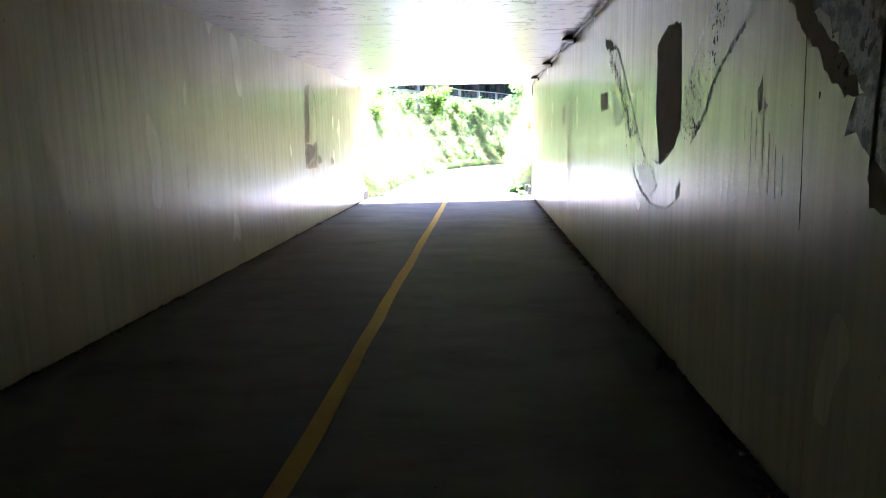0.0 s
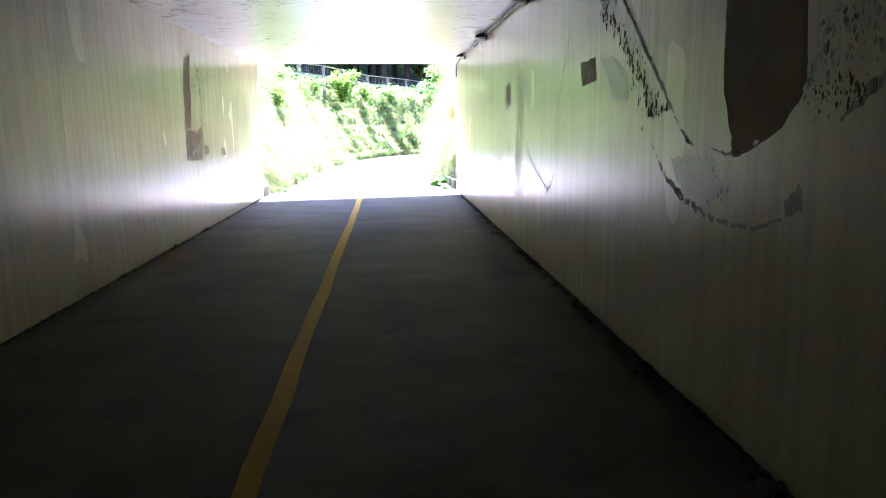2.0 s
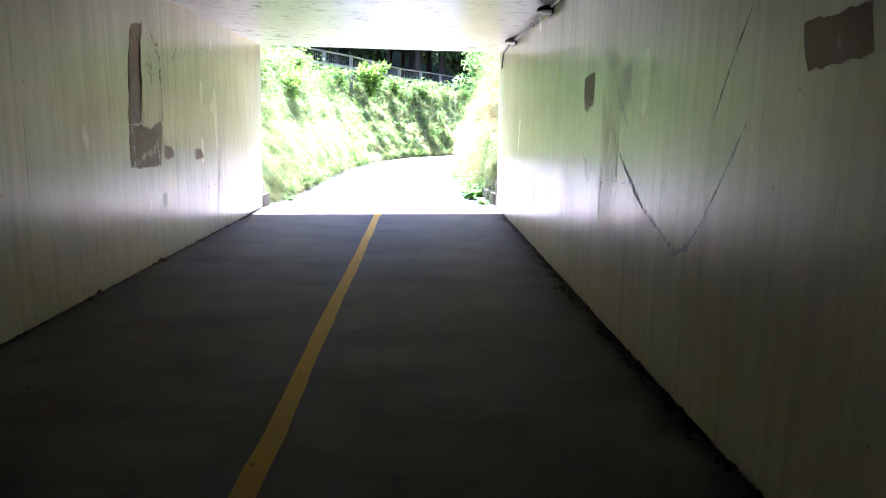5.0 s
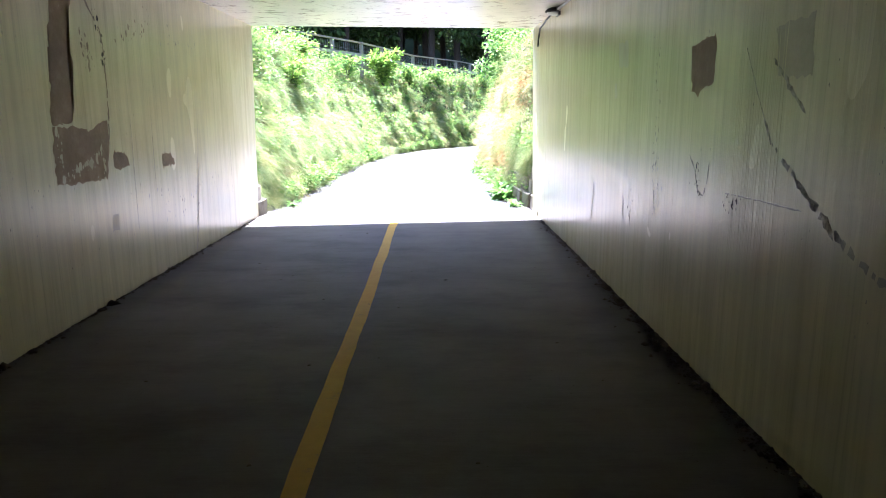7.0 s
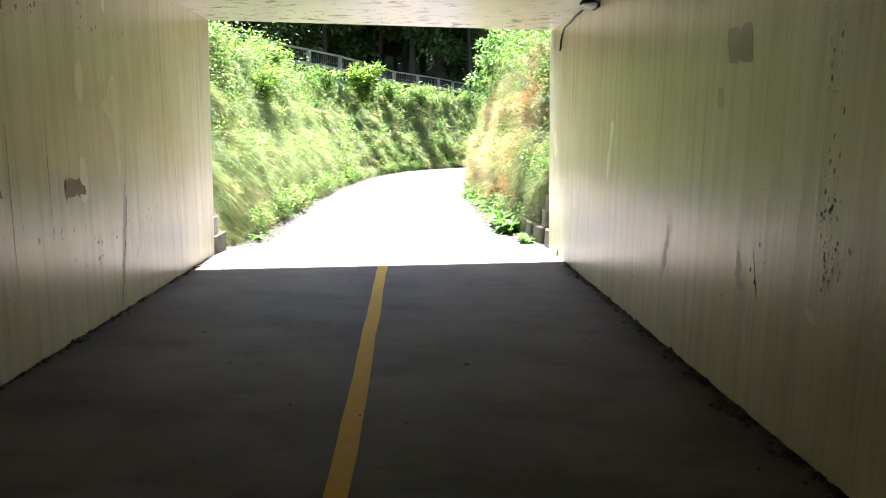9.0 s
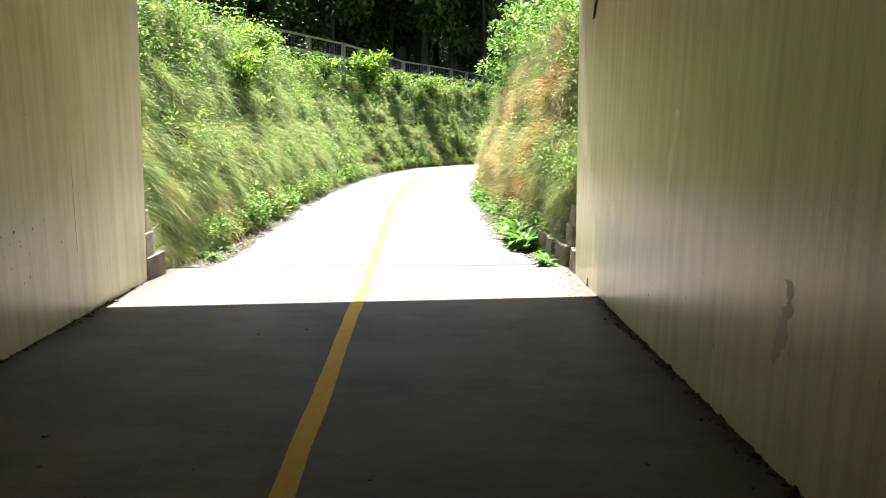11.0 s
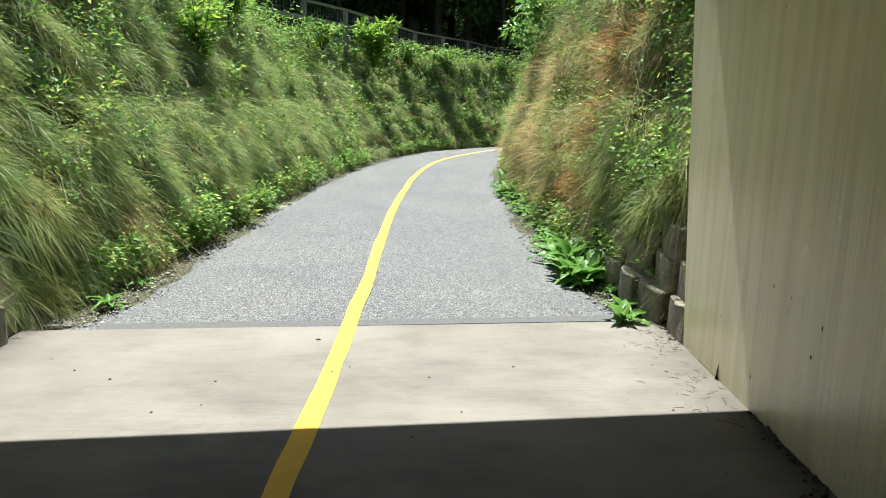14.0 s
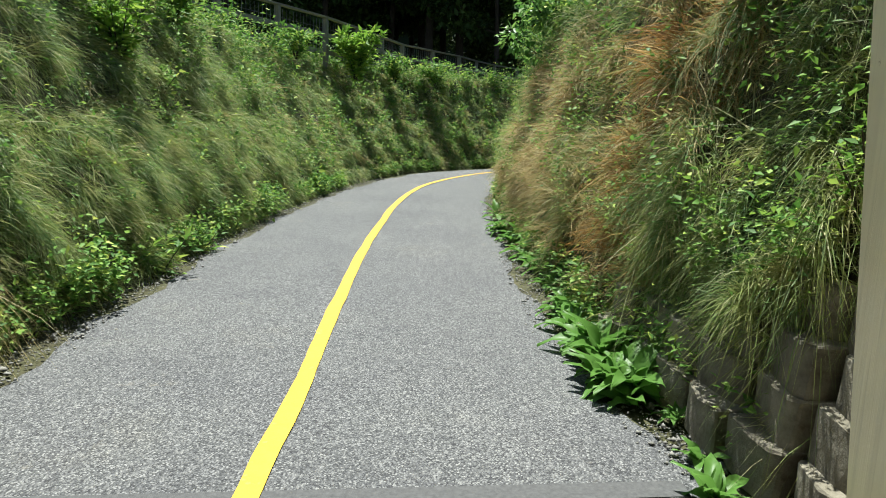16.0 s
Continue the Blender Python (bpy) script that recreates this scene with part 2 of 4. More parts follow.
BLACK = plain("black_plastic", [(0.3, (0.012, 0.012, 0.013)), (0.7, (0.028, 0.027, 0.026))], 12, 0.45, 0.1)
LENS = plain("lamp_lens", [(0.3, (0.62, 0.62, 0.60)), (0.7, (0.72, 0.72, 0.70))], 8, 0.3, 0.05)
PIPE = plain("conduit_grey", [(0.3, (0.30, 0.29, 0.27)), (0.7, (0.48, 0.47, 0.45))], 8, 0.5, 0.15)
TIMBER = plain("weathered_timber", [(0.3, (0.12, 0.115, 0.09)), (0.7, (0.23, 0.22, 0.18))], 4, 0.85, 0.35, 0.004, (8, 8, 1), 0.3)
WIRE = plain("galvanised_wire", [(0.3, (0.13, 0.135, 0.135)), (0.7, (0.2, 0.205, 0.205))], 10, 0.5, 0.05, metal=0.6)
# colour darkened to carry the wood's shade on the trunks; shrub stems share it
BARK = plain("bark", [(0.3, (0.022, 0.018, 0.013)), (0.7, (0.06, 0.048, 0.036))], 6, 0.95, 0.8, 0.02, (3, 3, 0.5))
GRASS = leaf_material("bank_grass", [(0.0, (0.05, 0.105, 0.03)), (0.38, (0.18, 0.265, 0.07)), (0.68, (0.32, 0.395, 0.125)), (0.86, (0.54, 0.53, 0.26)), (0.96, (0.86, 0.79, 0.54))],
                      [(0.34, (0.055, 0.135, 0.055)), (0.45, (0.15, 0.235, 0.09)), (0.56, (0.30, 0.33, 0.10)), (0.68, (0.48, 0.41, 0.17))], 3.6, 0.45)
STRAW = leaf_material("dry_grass", [(0.0, (0.22, 0.14, 0.045)), (0.4, (0.42, 0.31, 0.13)), (0.7, (0.58, 0.47, 0.25)), (1.0, (0.74, 0.65, 0.42))],
                      [(0.36, (0.34, 0.31, 0.13)), (0.54, (0.46, 0.37, 0.17)), (0.72, (0.34, 0.17, 0.05))], 1.3)
WEED = leaf_material("weed_leaf", [(0.0, (0.06, 0.15, 0.028)), (0.5, (0.14, 0.27, 0.05)), (0.85, (0.25, 0.39, 0.07)), (1.0, (0.50, 0.55, 0.13))], through_light=0.35)
SHRUB = leaf_material("shrub_leaf", [(0.0, (0.08, 0.17, 0.02)), (0.5, (0.18, 0.33, 0.045)), (1.0, (0.36, 0.50, 0.08))])
DOCK = leaf_material("dock_leaf", [(0.0, (0.06, 0.15, 0.03)), (0.5, (0.12, 0.25, 0.05)), (1.0, (0.24, 0.38, 0.10))], rough=0.4)
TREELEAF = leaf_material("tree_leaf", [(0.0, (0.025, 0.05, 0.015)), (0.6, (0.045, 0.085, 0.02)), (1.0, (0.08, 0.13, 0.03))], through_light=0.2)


# ---- mesh helpers ----
def link_mesh(name, verts, faces, mat, parent=None, smooth=False):
    """A mesh from arrays; faces is one (n, 3) or (n, 4) array or a list."""
    me = bpy.data.meshes.new(name)
    if isinstance(faces, np.ndarray):
        k = faces.shape[1]
        me.vertices.add(len(verts)), me.loops.add(faces.size), me.polygons.add(len(faces))
        me.vertices.foreach_set("co", np.ascontiguousarray(verts, dtype=np.float32).ravel())
        me.loops.foreach_set("vertex_index", np.ascontiguousarray(faces, dtype=np.int32).ravel())
        me.polygons.foreach_set("loop_start", np.arange(0, faces.size, k, dtype=np.int32))
        me.update(calc_edges=True)
    else:
        me.from_pydata([tuple(v) for v in verts], [], faces)
    me.materials.append(mat)
    if smooth:
        me.polygons.foreach_set("use_smooth", [True] * len(me.polygons))
    ob = new(name, me)
    ob.parent = parent
    return ob


def part(name, bm, mat, parent=None, label="", smooth=False):
    me = bpy.data.meshes.new(name)
    bmesh.ops.recalc_face_normals(bm, faces=bm.faces)
    bm.to_mesh(me)
    bm.free()
    me.materials.append(mat)
    if smooth:
        me.polygons.foreach_set("use_smooth", [True] * len(me.polygons))
    ob = new(name, me)
    ob.parent = parent
    return tagged(ob, label)


def box(size, at=(0, 0, 0), bevel=0.0, m=None):
    bm = bmesh.new()
    bmesh.ops.create_cube(bm, size=1, matrix=(m or Matrix()) @ Matrix.Translation(at) @ Matrix.Diagonal((*size, 1)))
    if bevel:
        bmesh.ops.bevel(bm, geom=bm.edges[:], offset=bevel, segments=2, affect="EDGES")
    return bm


def prism(corners, z0, z1, lean=0.0):
    """A solid over a plan polygon; lean draws the front corners forward at the top."""
    bm = bmesh.new()
    front = max(y for _, y in corners) - 1.0
    low = [bm.verts.new((x, y, z0)) for x, y in corners]
    high = [bm.verts.new((x, y + (lean if y > front else 0), z1)) for x, y in corners]
    bm.faces.new(low[::-1]), bm.faces.new(high)
    for i in range(len(corners)):
        j = (i + 1) % len(corners)
        bm.faces.new((low[i], low[j], high[j], high[i]))
    return bm


def tube(points, radii, sides=8):
    """A tapered round bar along points."""
    bm = bmesh.new()
    rings = []
    for i, p in enumerate(points):
        p = Vector(p)
        d = Vector(points[min(i + 1, len(points) - 1)]) - Vector(points[max(i - 1, 0)])
        q = d.to_track_quat("Z", "Y")
        r = radii if isinstance(radii, (int, float)) else radii[i]
        rings.append([bm.verts.new(p + q @ Vector((r * math.cos(a), r * math.sin(a), 0))) for a in np.arange(sides) * 2 * math.pi / sides])
    for a, b in zip(rings, rings[1:]):
        for i in range(sides):
            bm.faces.new((a[i], a[(i + 1) % sides], b[(i + 1) % sides], b[i]))
    bm.faces.new(rings[0][::-1]), bm.faces.new(rings[-1])
    return bm


def join(bm, other):
    me = bpy.data.meshes.new("tmp")
    other.to_mesh(me)
    other.free()
    bm.from_mesh(me)
    bpy.data.meshes.remove(me)
    return bm


def wander(x, y, seed=0):
    """Smooth uneven values between about -1 and 1."""
    r = np.random.RandomState(seed)
    out = 0
    for k in range(5):
        f, a = 0.6 * 1.9 ** k, 0.55 * 0.62 ** k
        p = r.rand(4) * 6.28
        out = out + a * (np.sin(f * x + p[0] + 1.3 * np.sin(0.7 * f * y + p[1])) + np.cos(f * y + p[2] + 1.1 * np.sin(0.8 * f * x + p[3])))
    return out


# ---- tunnel ----
wall_w = tagged(part("wall_west", prism([(XL - THICK, YB), (XL, YB), (XL, YEL), (XL - THICK, exit_y(XL - THICK))], 0.0, CEIL, LEAN_L), WALL), "off-white painted concrete tunnel wall, streaked and flaking", "wall", kind="structure")
wall_e = tagged(part("wall_east", prism([(XR, YB), (XR + THICK, YB), (XR + THICK, exit_y(XR + THICK)), (XR, YER)], 0.0, CEIL, LEAN_R), WALL), "off-white painted concrete tunnel wall with scraped patches", "wall", kind="structure")
JOINT = 7.38
ceiling_bm = bmesh.new()
for y0l, y0r, y1l, y1r in ((YB, YB, JOINT - 0.19, JOINT + 0.33), (JOINT - 0.178, JOINT + 0.342, exit_y(XL - THICK) + LEAN_L, exit_y(XR + THICK) + LEAN_R - 0.1)):
    join(ceiling_bm, prism([(XL - THICK, y0l), (XR + THICK, y0r), (XR + THICK, y1r), (XL - THICK, y1l)], CEIL, CEIL + 0.5))
join(ceiling_bm, prism([(XL - THICK, JOINT - 0.6), (XR + THICK, JOINT - 0.1), (XR + THICK, JOINT + 0.8), (XL - THICK, JOINT + 0.3)], CEIL + 0.503, CEIL + 0.56))
tagged(part("ceiling", ceiling_bm, CEILING), "pale painted concrete tunnel ceiling with mildew spots", "ceiling", kind="structure")

nx, ny = 12, 90
slab_v, slab_f = [], []
for j in range(ny + 1):
    for i in range(nx + 1):
        x = XL + (XR - XL) * i / nx
        end = 16.70 + 0.30 * (x - XL) / (XR - XL)
        y = YB + (end - YB) * j / ny
        slab_v.append((x, y, 0.0))
for j in range(ny):
    for i in range(nx):
        a = j * (nx + 1) + i
        slab_f.append((a, a + 1, a + nx + 2, a + nx + 1))
slab = tagged(link_mesh("floor", np.array(slab_v), np.array(slab_f), FLOOR), "broom-finished concrete tunnel floor, dusty at the edges", "floor", kind="structure")
mod = slab.modifiers.new("thick", "SOLIDIFY")
mod.thickness, mod.offset = 0.2, -1

# ---- path outside ----
N = 260
lp, rp = [np.stack([np.interp(np.linspace(0, 1, N), np.linspace(0, 1, len(q)), q[:, k]) for k in (0, 1)], 1) for q in (resample(LEFT_EDGE, 0.1)[0], resample(RIGHT_EDGE, 0.1)[0])]
W = 14
road_v = []
for i in range(N):
    jit_l, jit_r = 0.07 * wander(lp[i, 1] * 4, 0, 3), 0.06 * wander(rp[i, 1] * 4, 3, 4)
    if i < 3:
        jit_l = jit_r = 0
    for k in range(W + 1):
        u = k / W
        p = lp[i] * (1 - u) + rp[i] * u
        x = p[0] + (1 - u) ** 4 * jit_l + u ** 4 * jit_r
        edge = min(u, 1 - u) * W
        road_v.append((x, p[1], -0.006 - (0.02 if edge == 0 else 0)))
road_f = np.array([(j * (W + 1) + i, j * (W + 1) + i + 1, (j + 1) * (W + 1) + i + 1, (j + 1) * (W + 1) + i) for j in range(N - 1) for i in range(W)])
tagged(link_mesh("road", np.array(road_v), road_f, ASPHALT), "grey coarse asphalt footpath curving away", "path", kind="structure")

cp, ct, cs = resample(CENTRE, 0.12)
line_v = []
for (x, y), (tx, ty), s in zip(cp, ct, cs):
    w0, w1 = 0.052 + 0.004 * wander(y * 5, 1, 8), 0.052 + 0.004 * wander(y * 5, 6, 9)
    off = 0.012 * wander(y * 1.3, 2, 10)
    for w in (-w0 + off, w1 + off):
        line_v.append((x + ty * w, y - tx * w, 0.004))
line_f = np.array([(2 * i, 2 * i + 1, 2 * i + 3, 2 * i + 2) for i in range(len(cp) - 1)])
tagged(link_mesh("centre_line", np.array(line_v), line_f, YELLOW), "worn yellow painted centre line", "road marking", kind="structure")

seam = prism([(-2.6, 16.728), (0.78, 17.008), (0.78, 17.13), (-2.62, 16.86)], -0.03, -0.002)
SEAM = plain("smooth_asphalt", [(0.3, (0.05, 0.05, 0.053)), (0.7, (0.10, 0.10, 0.103))], 40, 0.85, 0.3, 0.004)
tagged(part("road_joint", seam, SEAM), "dark smooth asphalt joint along the concrete edge", "path", kind="structure")

# ---- ground with the two banks, one sheet ----
LP, LT, LS = resample(LEFT_FOOT, 0.15)
RP, RT, RS = resample(RIGHT_FOOT, 0.15)
LN = np.stack([-LT[:, 1], LT[:, 0]], 1)   # outward from the path
RN = np.stack([RT[:, 1], -RT[:, 0]], 1)
SLOPE_L, SLOPE_R = 0.40, 0.24
gx = np.concatenate([[-400, -200, -100, -60, -40, -25, -16, -12], np.arange(-9, 18.01, 0.14), [20, 25, 35, 60, 100, 200, 400]])
gy = np.concatenate([[-300, -120, -60, -40, -30, -25, YB - 0.05, YB + 0.05, -16, -10, -5, 0, 5, 10, 14, 15.7, 15.9], np.arange(15.98, 48, 0.14), [52, 60, 80, 120, 200, 400]])
GX, GY = np.meshgrid(gx, gy)


def nearest(pts):
    out = np.full(GX.shape, 1e9)
    for x, y in pts:
        np.minimum(out, np.hypot(GX - x, GY - y), out)
    return out


dl, dr = nearest(LP), nearest(RP)
xl, xr = np.interp(GY, LP[:, 1], LP[:, 0]), np.interp(GY, RP[:, 1], RP[:, 0])
xr = np.where(GY > RP[-1, 1], 1e9, xr)
inside = (GX > xl) & (GX < xr) & (GY < LP[-1, 1])
rise = np.where(dl < dr, dl / (SLOPE_L + 0.30 * np.clip((GY - 24) / 6, 0, 1)), dr / SLOPE_R)
GZ = np.where(inside, -0.035, np.minimum(rise, HB) + np.where(rise > 0.3, 0.07, 0.0) * wander(GX * 2, GY * 2, 5))
far_off = np.clip((np.minimum(dl, dr) - 3) / 60, 0, 1)
GZ = GZ + np.where(inside, 0, far_off * 2.0 * (0.5 + 0.5 * wander(GX * 0.05, GY * 0.05, 6)))
over = (GY > YB) & (GY < 15.95)
GZ = np.where(over, 3.32 + 0.02 * wander(GX, GY, 7), GZ)
back = GY < YB
GZ = np.where(back, np.where((GX > XL - 0.3) & (GX < XR + 0.3), -0.035, np.clip((np.maximum(XL - GX, GX - XR) - 0.3) / 0.6, 0, HB)), GZ)
rows, cols = GX.shape
idx = np.arange(rows * cols).reshape(rows, cols)
quads = np.stack([idx[:-1, :-1], idx[:-1, 1:], idx[1:, 1:], idx[1:, :-1]], -1).reshape(-1, 4)
midx = (GX[:-1, :-1] + GX[1:, 1:]).ravel() / 2
jump = ((over[:-1, :-1] != over[1:, :-1])).ravel() & (midx > XL - 0.45) & (midx < XR + 0.45)
tagged(link_mesh("ground", np.stack([GX, GY, GZ], -1).reshape(-1, 3), quads[~jump], SOIL, smooth=True), "dark soil of the steep banks beside the path", "ground", kind="structure")


# ---- plants ----
rng = np.random.RandomState(11)


def blade_arrays(root, way, length, width, droop, levels=(0, 0.35, 0.7)):
    """Arching tapered blades, one island each."""
    n = len(root)
    side = np.cross(way, rng.normal(size=(n, 3)))
    side /= np.linalg.norm(side, axis=1)[:, None] + 1e-9
    curl = rng.normal(size=(n, 3)) * 0.12
    vs = []
    for s in (*levels, 1.0):
        p = root + way * (length * s)[:, None] + curl * (length * s * s)[:, None]
        p[:, 2] -= droop * length * s * s
        if s < 1:
            w = (width * (1 - 0.75 * s) / 2)[:, None]
            vs += [p - side * w, p + side * w]
        else:
            vs.append(p)
    k = len(vs)
    verts = np.stack(vs, 1).reshape(-1, 3)
    f = []
    for i in range(len(levels) - 1):
        f += [(2 * i, 2 * i + 1, 2 * i + 3), (2 * i, 2 * i + 3, 2 * i + 2)]
    f.append((k - 3, k - 2, k - 1))
    faces = (np.arange(n)[:, None, None] * k + np.array(f)[None]).reshape(-1, 3)
    return verts, faces


def leaf_arrays(at, way, up, length, width):
    """Folded pointed leaves, four faces each."""
    way = way / (np.linalg.norm(way, axis=1)[:, None] + 1e-9)
    side = np.cross(way, up)
    side /= np.linalg.norm(side, axis=1)[:, None] + 1e-9
    nor = np.cross(side, way)
    L, Wd = length[:, None], width[:, None]
    mid = at + way * L * 0.45 - nor * Wd * 0.12
    v = np.stack([at, at + way * L * 0.35 - side * Wd / 2 + nor * Wd * 0.12, at + way * L - nor * L * 0.12, at + way * L * 0.35 + side * Wd / 2 + nor * Wd * 0.12, mid], 1)
    f = np.array([(0, 4, 1), (1, 4, 2), (2, 4, 3), (3, 4, 0)])
    return v.reshape(-1, 3), (np.arange(len(at))[:, None, None] * 5 + f[None]).reshape(-1, 3)


def merge(items):
    vs, fs, o = [], [], 0
    for v, f in items:
        vs.append(v), fs.append(f + o)
        o += len(v)
    return np.concatenate(vs), np.concatenate(fs)


def bank_point(side, s, z, lift=0.0):
    """Place on a bank's face at s metres along its foot and height z, and the way out of the bank."""
    P, T, Nn, S, k = (LP, LT, LN, LS, SLOPE_L) if side == "l" else (RP, RT, RN, RS, SLOPE_R)
    p = np.stack([np.interp(s, S, P[:, i]) for i in (0, 1)], 1)
    o = np.stack([np.interp(s, S, Nn[:, i]) for i in (0, 1)], 1)
    t = np.stack([np.interp(s, S, T[:, i]) for i in (0, 1)], 1)
    over_top = np.maximum(z - HB, 0)
    k = k + (0.30 * np.clip((s - 8) / 6, 0, 1) if side == "l" else 0.0)
    d = k * np.minimum(z, HB) + over_top - lift - (0.10 * np.clip(wander(s * 3.8, z * 3.8, 41), -0.8, 1.3) + 0.10 * wander(s * 9.5, z * 9.5, 43)) * np.clip(z * 2.5, 0, 1)
    pos = np.concatenate([p + o * d[:, None], np.minimum(z, HB)[:, None]], 1)
    return pos, np.concatenate([-o, np.zeros((len(s), 1))], 1), np.concatenate([t, np.zeros((len(s), 1))], 1)


def tufts(side, count, per, s_max, z_range, length, width, droop, lean, power=1.7, s_min=0.55, keep=None):
    """Tufts of grass over a bank's face, closer set near its start."""
    s = s_min + (s_max - s_min) * rng.rand(count) ** power
    z = z_range[0] + (z_range[1] - z_range[0]) * rng.rand(count)
    if keep is not None:
        ok = keep(s, z)
        s, z = s[ok], z[ok]
    n = len(s)
    tilt = rng.normal(size=n) * 1.05
    size = np.clip(rng.lognormal(0, 0.3, n), 0.5, 1.7)
    rep = np.repeat(np.arange(n), per)
    ss, zz = s[rep] + rng.normal(size=n * per) * 0.06, np.maximum(z[rep] + rng.normal(size=n * per) * 0.05, 0.0)
    pos, inward, along = bank_point(side, ss, zz)
    way = inward * (lean[0] + 0.35 * rng.rand(n * per))[:, None] + along * (tilt[rep] + rng.normal(size=n * per) * 0.35)[:, None]
    way[:, 2] = lean[1] + (0.3 * rng.normal(size=n))[rep] + 0.35 * rng.normal(size=n * per)
    way /= np.linalg.norm(way, axis=1)[:, None]
    L = length * size[rep] * (0.55 + 0.7 * rng.rand(n * per))
    far = 1 + 0.06 * ss
    return blade_arrays(pos, way, L, width * far * (0.7 + 0.6 * rng.rand(n * per)), droop * (0.6 + 0.8 * rng.rand(n * per)))


def leafy(side, count, per, s_max, z_range, height, leaf, power=1.5, s_min=0.3, lift=0.12, keep=None):
    """Small broad-leaved weeds over a bank's face."""
    s = s_min + (s_max - s_min) * rng.rand(count) ** power
    z = z_range[0] + (z_range[1] - z_range[0]) * rng.rand(count)
    if keep is not None:
        ok = keep(s, z)
        s, z = s[ok], z[ok]
    n = len(s)
    rep = np.repeat(np.arange(n), per)
    pos, inward, along = bank_point(side, s, z, lift)
    h = height * (0.5 + 0.9 * rng.rand(n))
    u = rng.rand(n * per)
    axis = inward * 0.45 + along * rng.normal(size=n)[:, None] * 0.3
    axis[:, 2] = 0.9
    at = pos[rep] + axis[rep] * (h[rep] * u)[:, None] + rng.normal(size=(n * per, 3)) * (0.22 * h[rep])[:, None]
    way = rng.normal(size=(n * per, 3)) + inward[rep] * 0.5
    way[:, 2] = way[:, 2] * 0.5 + 0.1
    up = rng.normal(size=(n * per, 3)) * 0.4 + np.array([0, 0, 1])
    L = leaf * (0.6 + 0.8 * rng.rand(n * per)) * (1 + 0.02 * s[rep])
    return leaf_arrays(at, way, up, L, L * (0.38 + 0.25 * rng.rand(n * per)))


def open_l(s, z):
    return (s > 0.75) | (z > 0.5)


grass_l = merge([
    tufts("l", 7000, 24, 26, (0.1, 3.1), 0.23, 0.0055, 0.7, (0.95, 0.25), keep=open_l),
    tufts("l", 420, 40, 10, (0.15, 2.8), 0.32, 0.0045, 0.9, (1.0, 0.3), 1.2, keep=open_l),
    tufts("l", 1900, 22, 28, (0.1, 3.0), 0.27, 0.0085, 0.8, (0.8, 0.35), 0.8, 9),
    tufts("l", 46, 44, 1.25, (0.3, 0.75), 0.36, 0.0045, 1.0, (0.9, 0.2), 1.0, 0.5),
    tufts("l", 520, 34, 9, (0.0, 0.05), 0.14, 0.004, 0.3, (0.45, 1.0), 1.2, 0.9),
    tufts("l", 900, 12, 30, (3.0, 4.5), 0.45, 0.009, 0.35, (0.2, 1.2), 1.0)])
tagged(link_mesh("grass_bank_west", *grass_l, GRASS), "long arching green and straw grass covering the steep bank", "grass", kind="stuff")
weeds_l = merge([
    leafy("l", 620, 20, 26, (0.0, 0.22), 0.2, 0.052, 1.2, 1.5, 0.05, keep=lambda s, z: wander(s * 2.2, z, 54) > -0.35),
    leafy("l", 170, 30, 9.5, (0.02, 0.28), 0.30, 0.058, 1.0, 3.2, 0.08, keep=lambda s, z: wander(s * 1.6, z, 53) > 0.0),
    leafy("l", 900, 20, 26, (0.3, 3.0), 0.22, 0.038, 1.3, keep=open_l),
    leafy("l", 260, 26, 14, (0.9, 2.9), 0.34, 0.055, 1.1, keep=lambda s, z: wander(s * 1.9, z * 1.9, 51) > 0.15),
    leafy("l", 330, 24, 30, (0.3, 3.0), 0.3, 0.065, 0.6, 10),
    leafy("l", 560, 24, 30, (2.75, 3.8), 0.5, 0.07, 0.85)])
tagged(link_mesh("weeds_bank_west", *weeds_l, WEED), "bright green leafy weeds scattered over the bank", "weeds", kind="stuff")


def dry(s, z):
    return (np.abs(s - 3.2 - 0.25 * wander(z * 2, s, 21)) < 0.9 + 0.25 * z) | ((s > 5.5) & (s < 11) & (z < 2.6))


grass_r = merge([
    tufts("r", 2700, 24, 20, (0.1, 3.1), 0.26, 0.0065, 0.75, (0.5, 0.6), 1.3, 0.95, lambda s, z: (~dry(s, z) | (rng.rand(len(s)) < 0.55)) & ((s > 2.2) | (z > 0.6) | (rng.rand(len(s)) < 0.35))),
    tufts("r", 300, 34, 3.0, (0.45, 3.0), 0.30, 0.0045, 1.1, (0.5, 0.5), 1.0, 0.95),
    tufts("r", 150, 26, 2.9, (0.15, 1.1), 0.26, 0.0045, 0.9, (0.7, 0.7), 1.0, 0.8),
    tufts("r", 500, 12, 20, (3.0, 4.5), 0.5, 0.009, 0.35, (0.2, 1.2), 1.0)])
tagged(link_mesh("grass_bank_east", *grass_r, GRASS), "long green grass hanging over the stone-block bank", "grass", kind="stuff")
straw_r = merge([tufts("r", 1700, 24, 13, (0.3, 2.9), 0.31, 0.0065, 0.7, (0.4, 0.85), 1.1, 1.2, dry), tufts("r", 620, 26, 10.5, (0.25, 2.3), 0.3, 0.006, 0.6, (0.65, 0.6), 1.0, 4.6)])
tagged(link_mesh("dry_grass", *straw_r, STRAW), "rusty and straw-coloured dry grass on the bank", "grass", kind="stuff")
RUST = leaf_material("rusty_grass", [(0.0, (0.15, 0.07, 0.02)), (0.5, (0.34, 0.175, 0.05)), (0.9, (0.50, 0.31, 0.11)), (1.0, (0.62, 0.46, 0.22))])
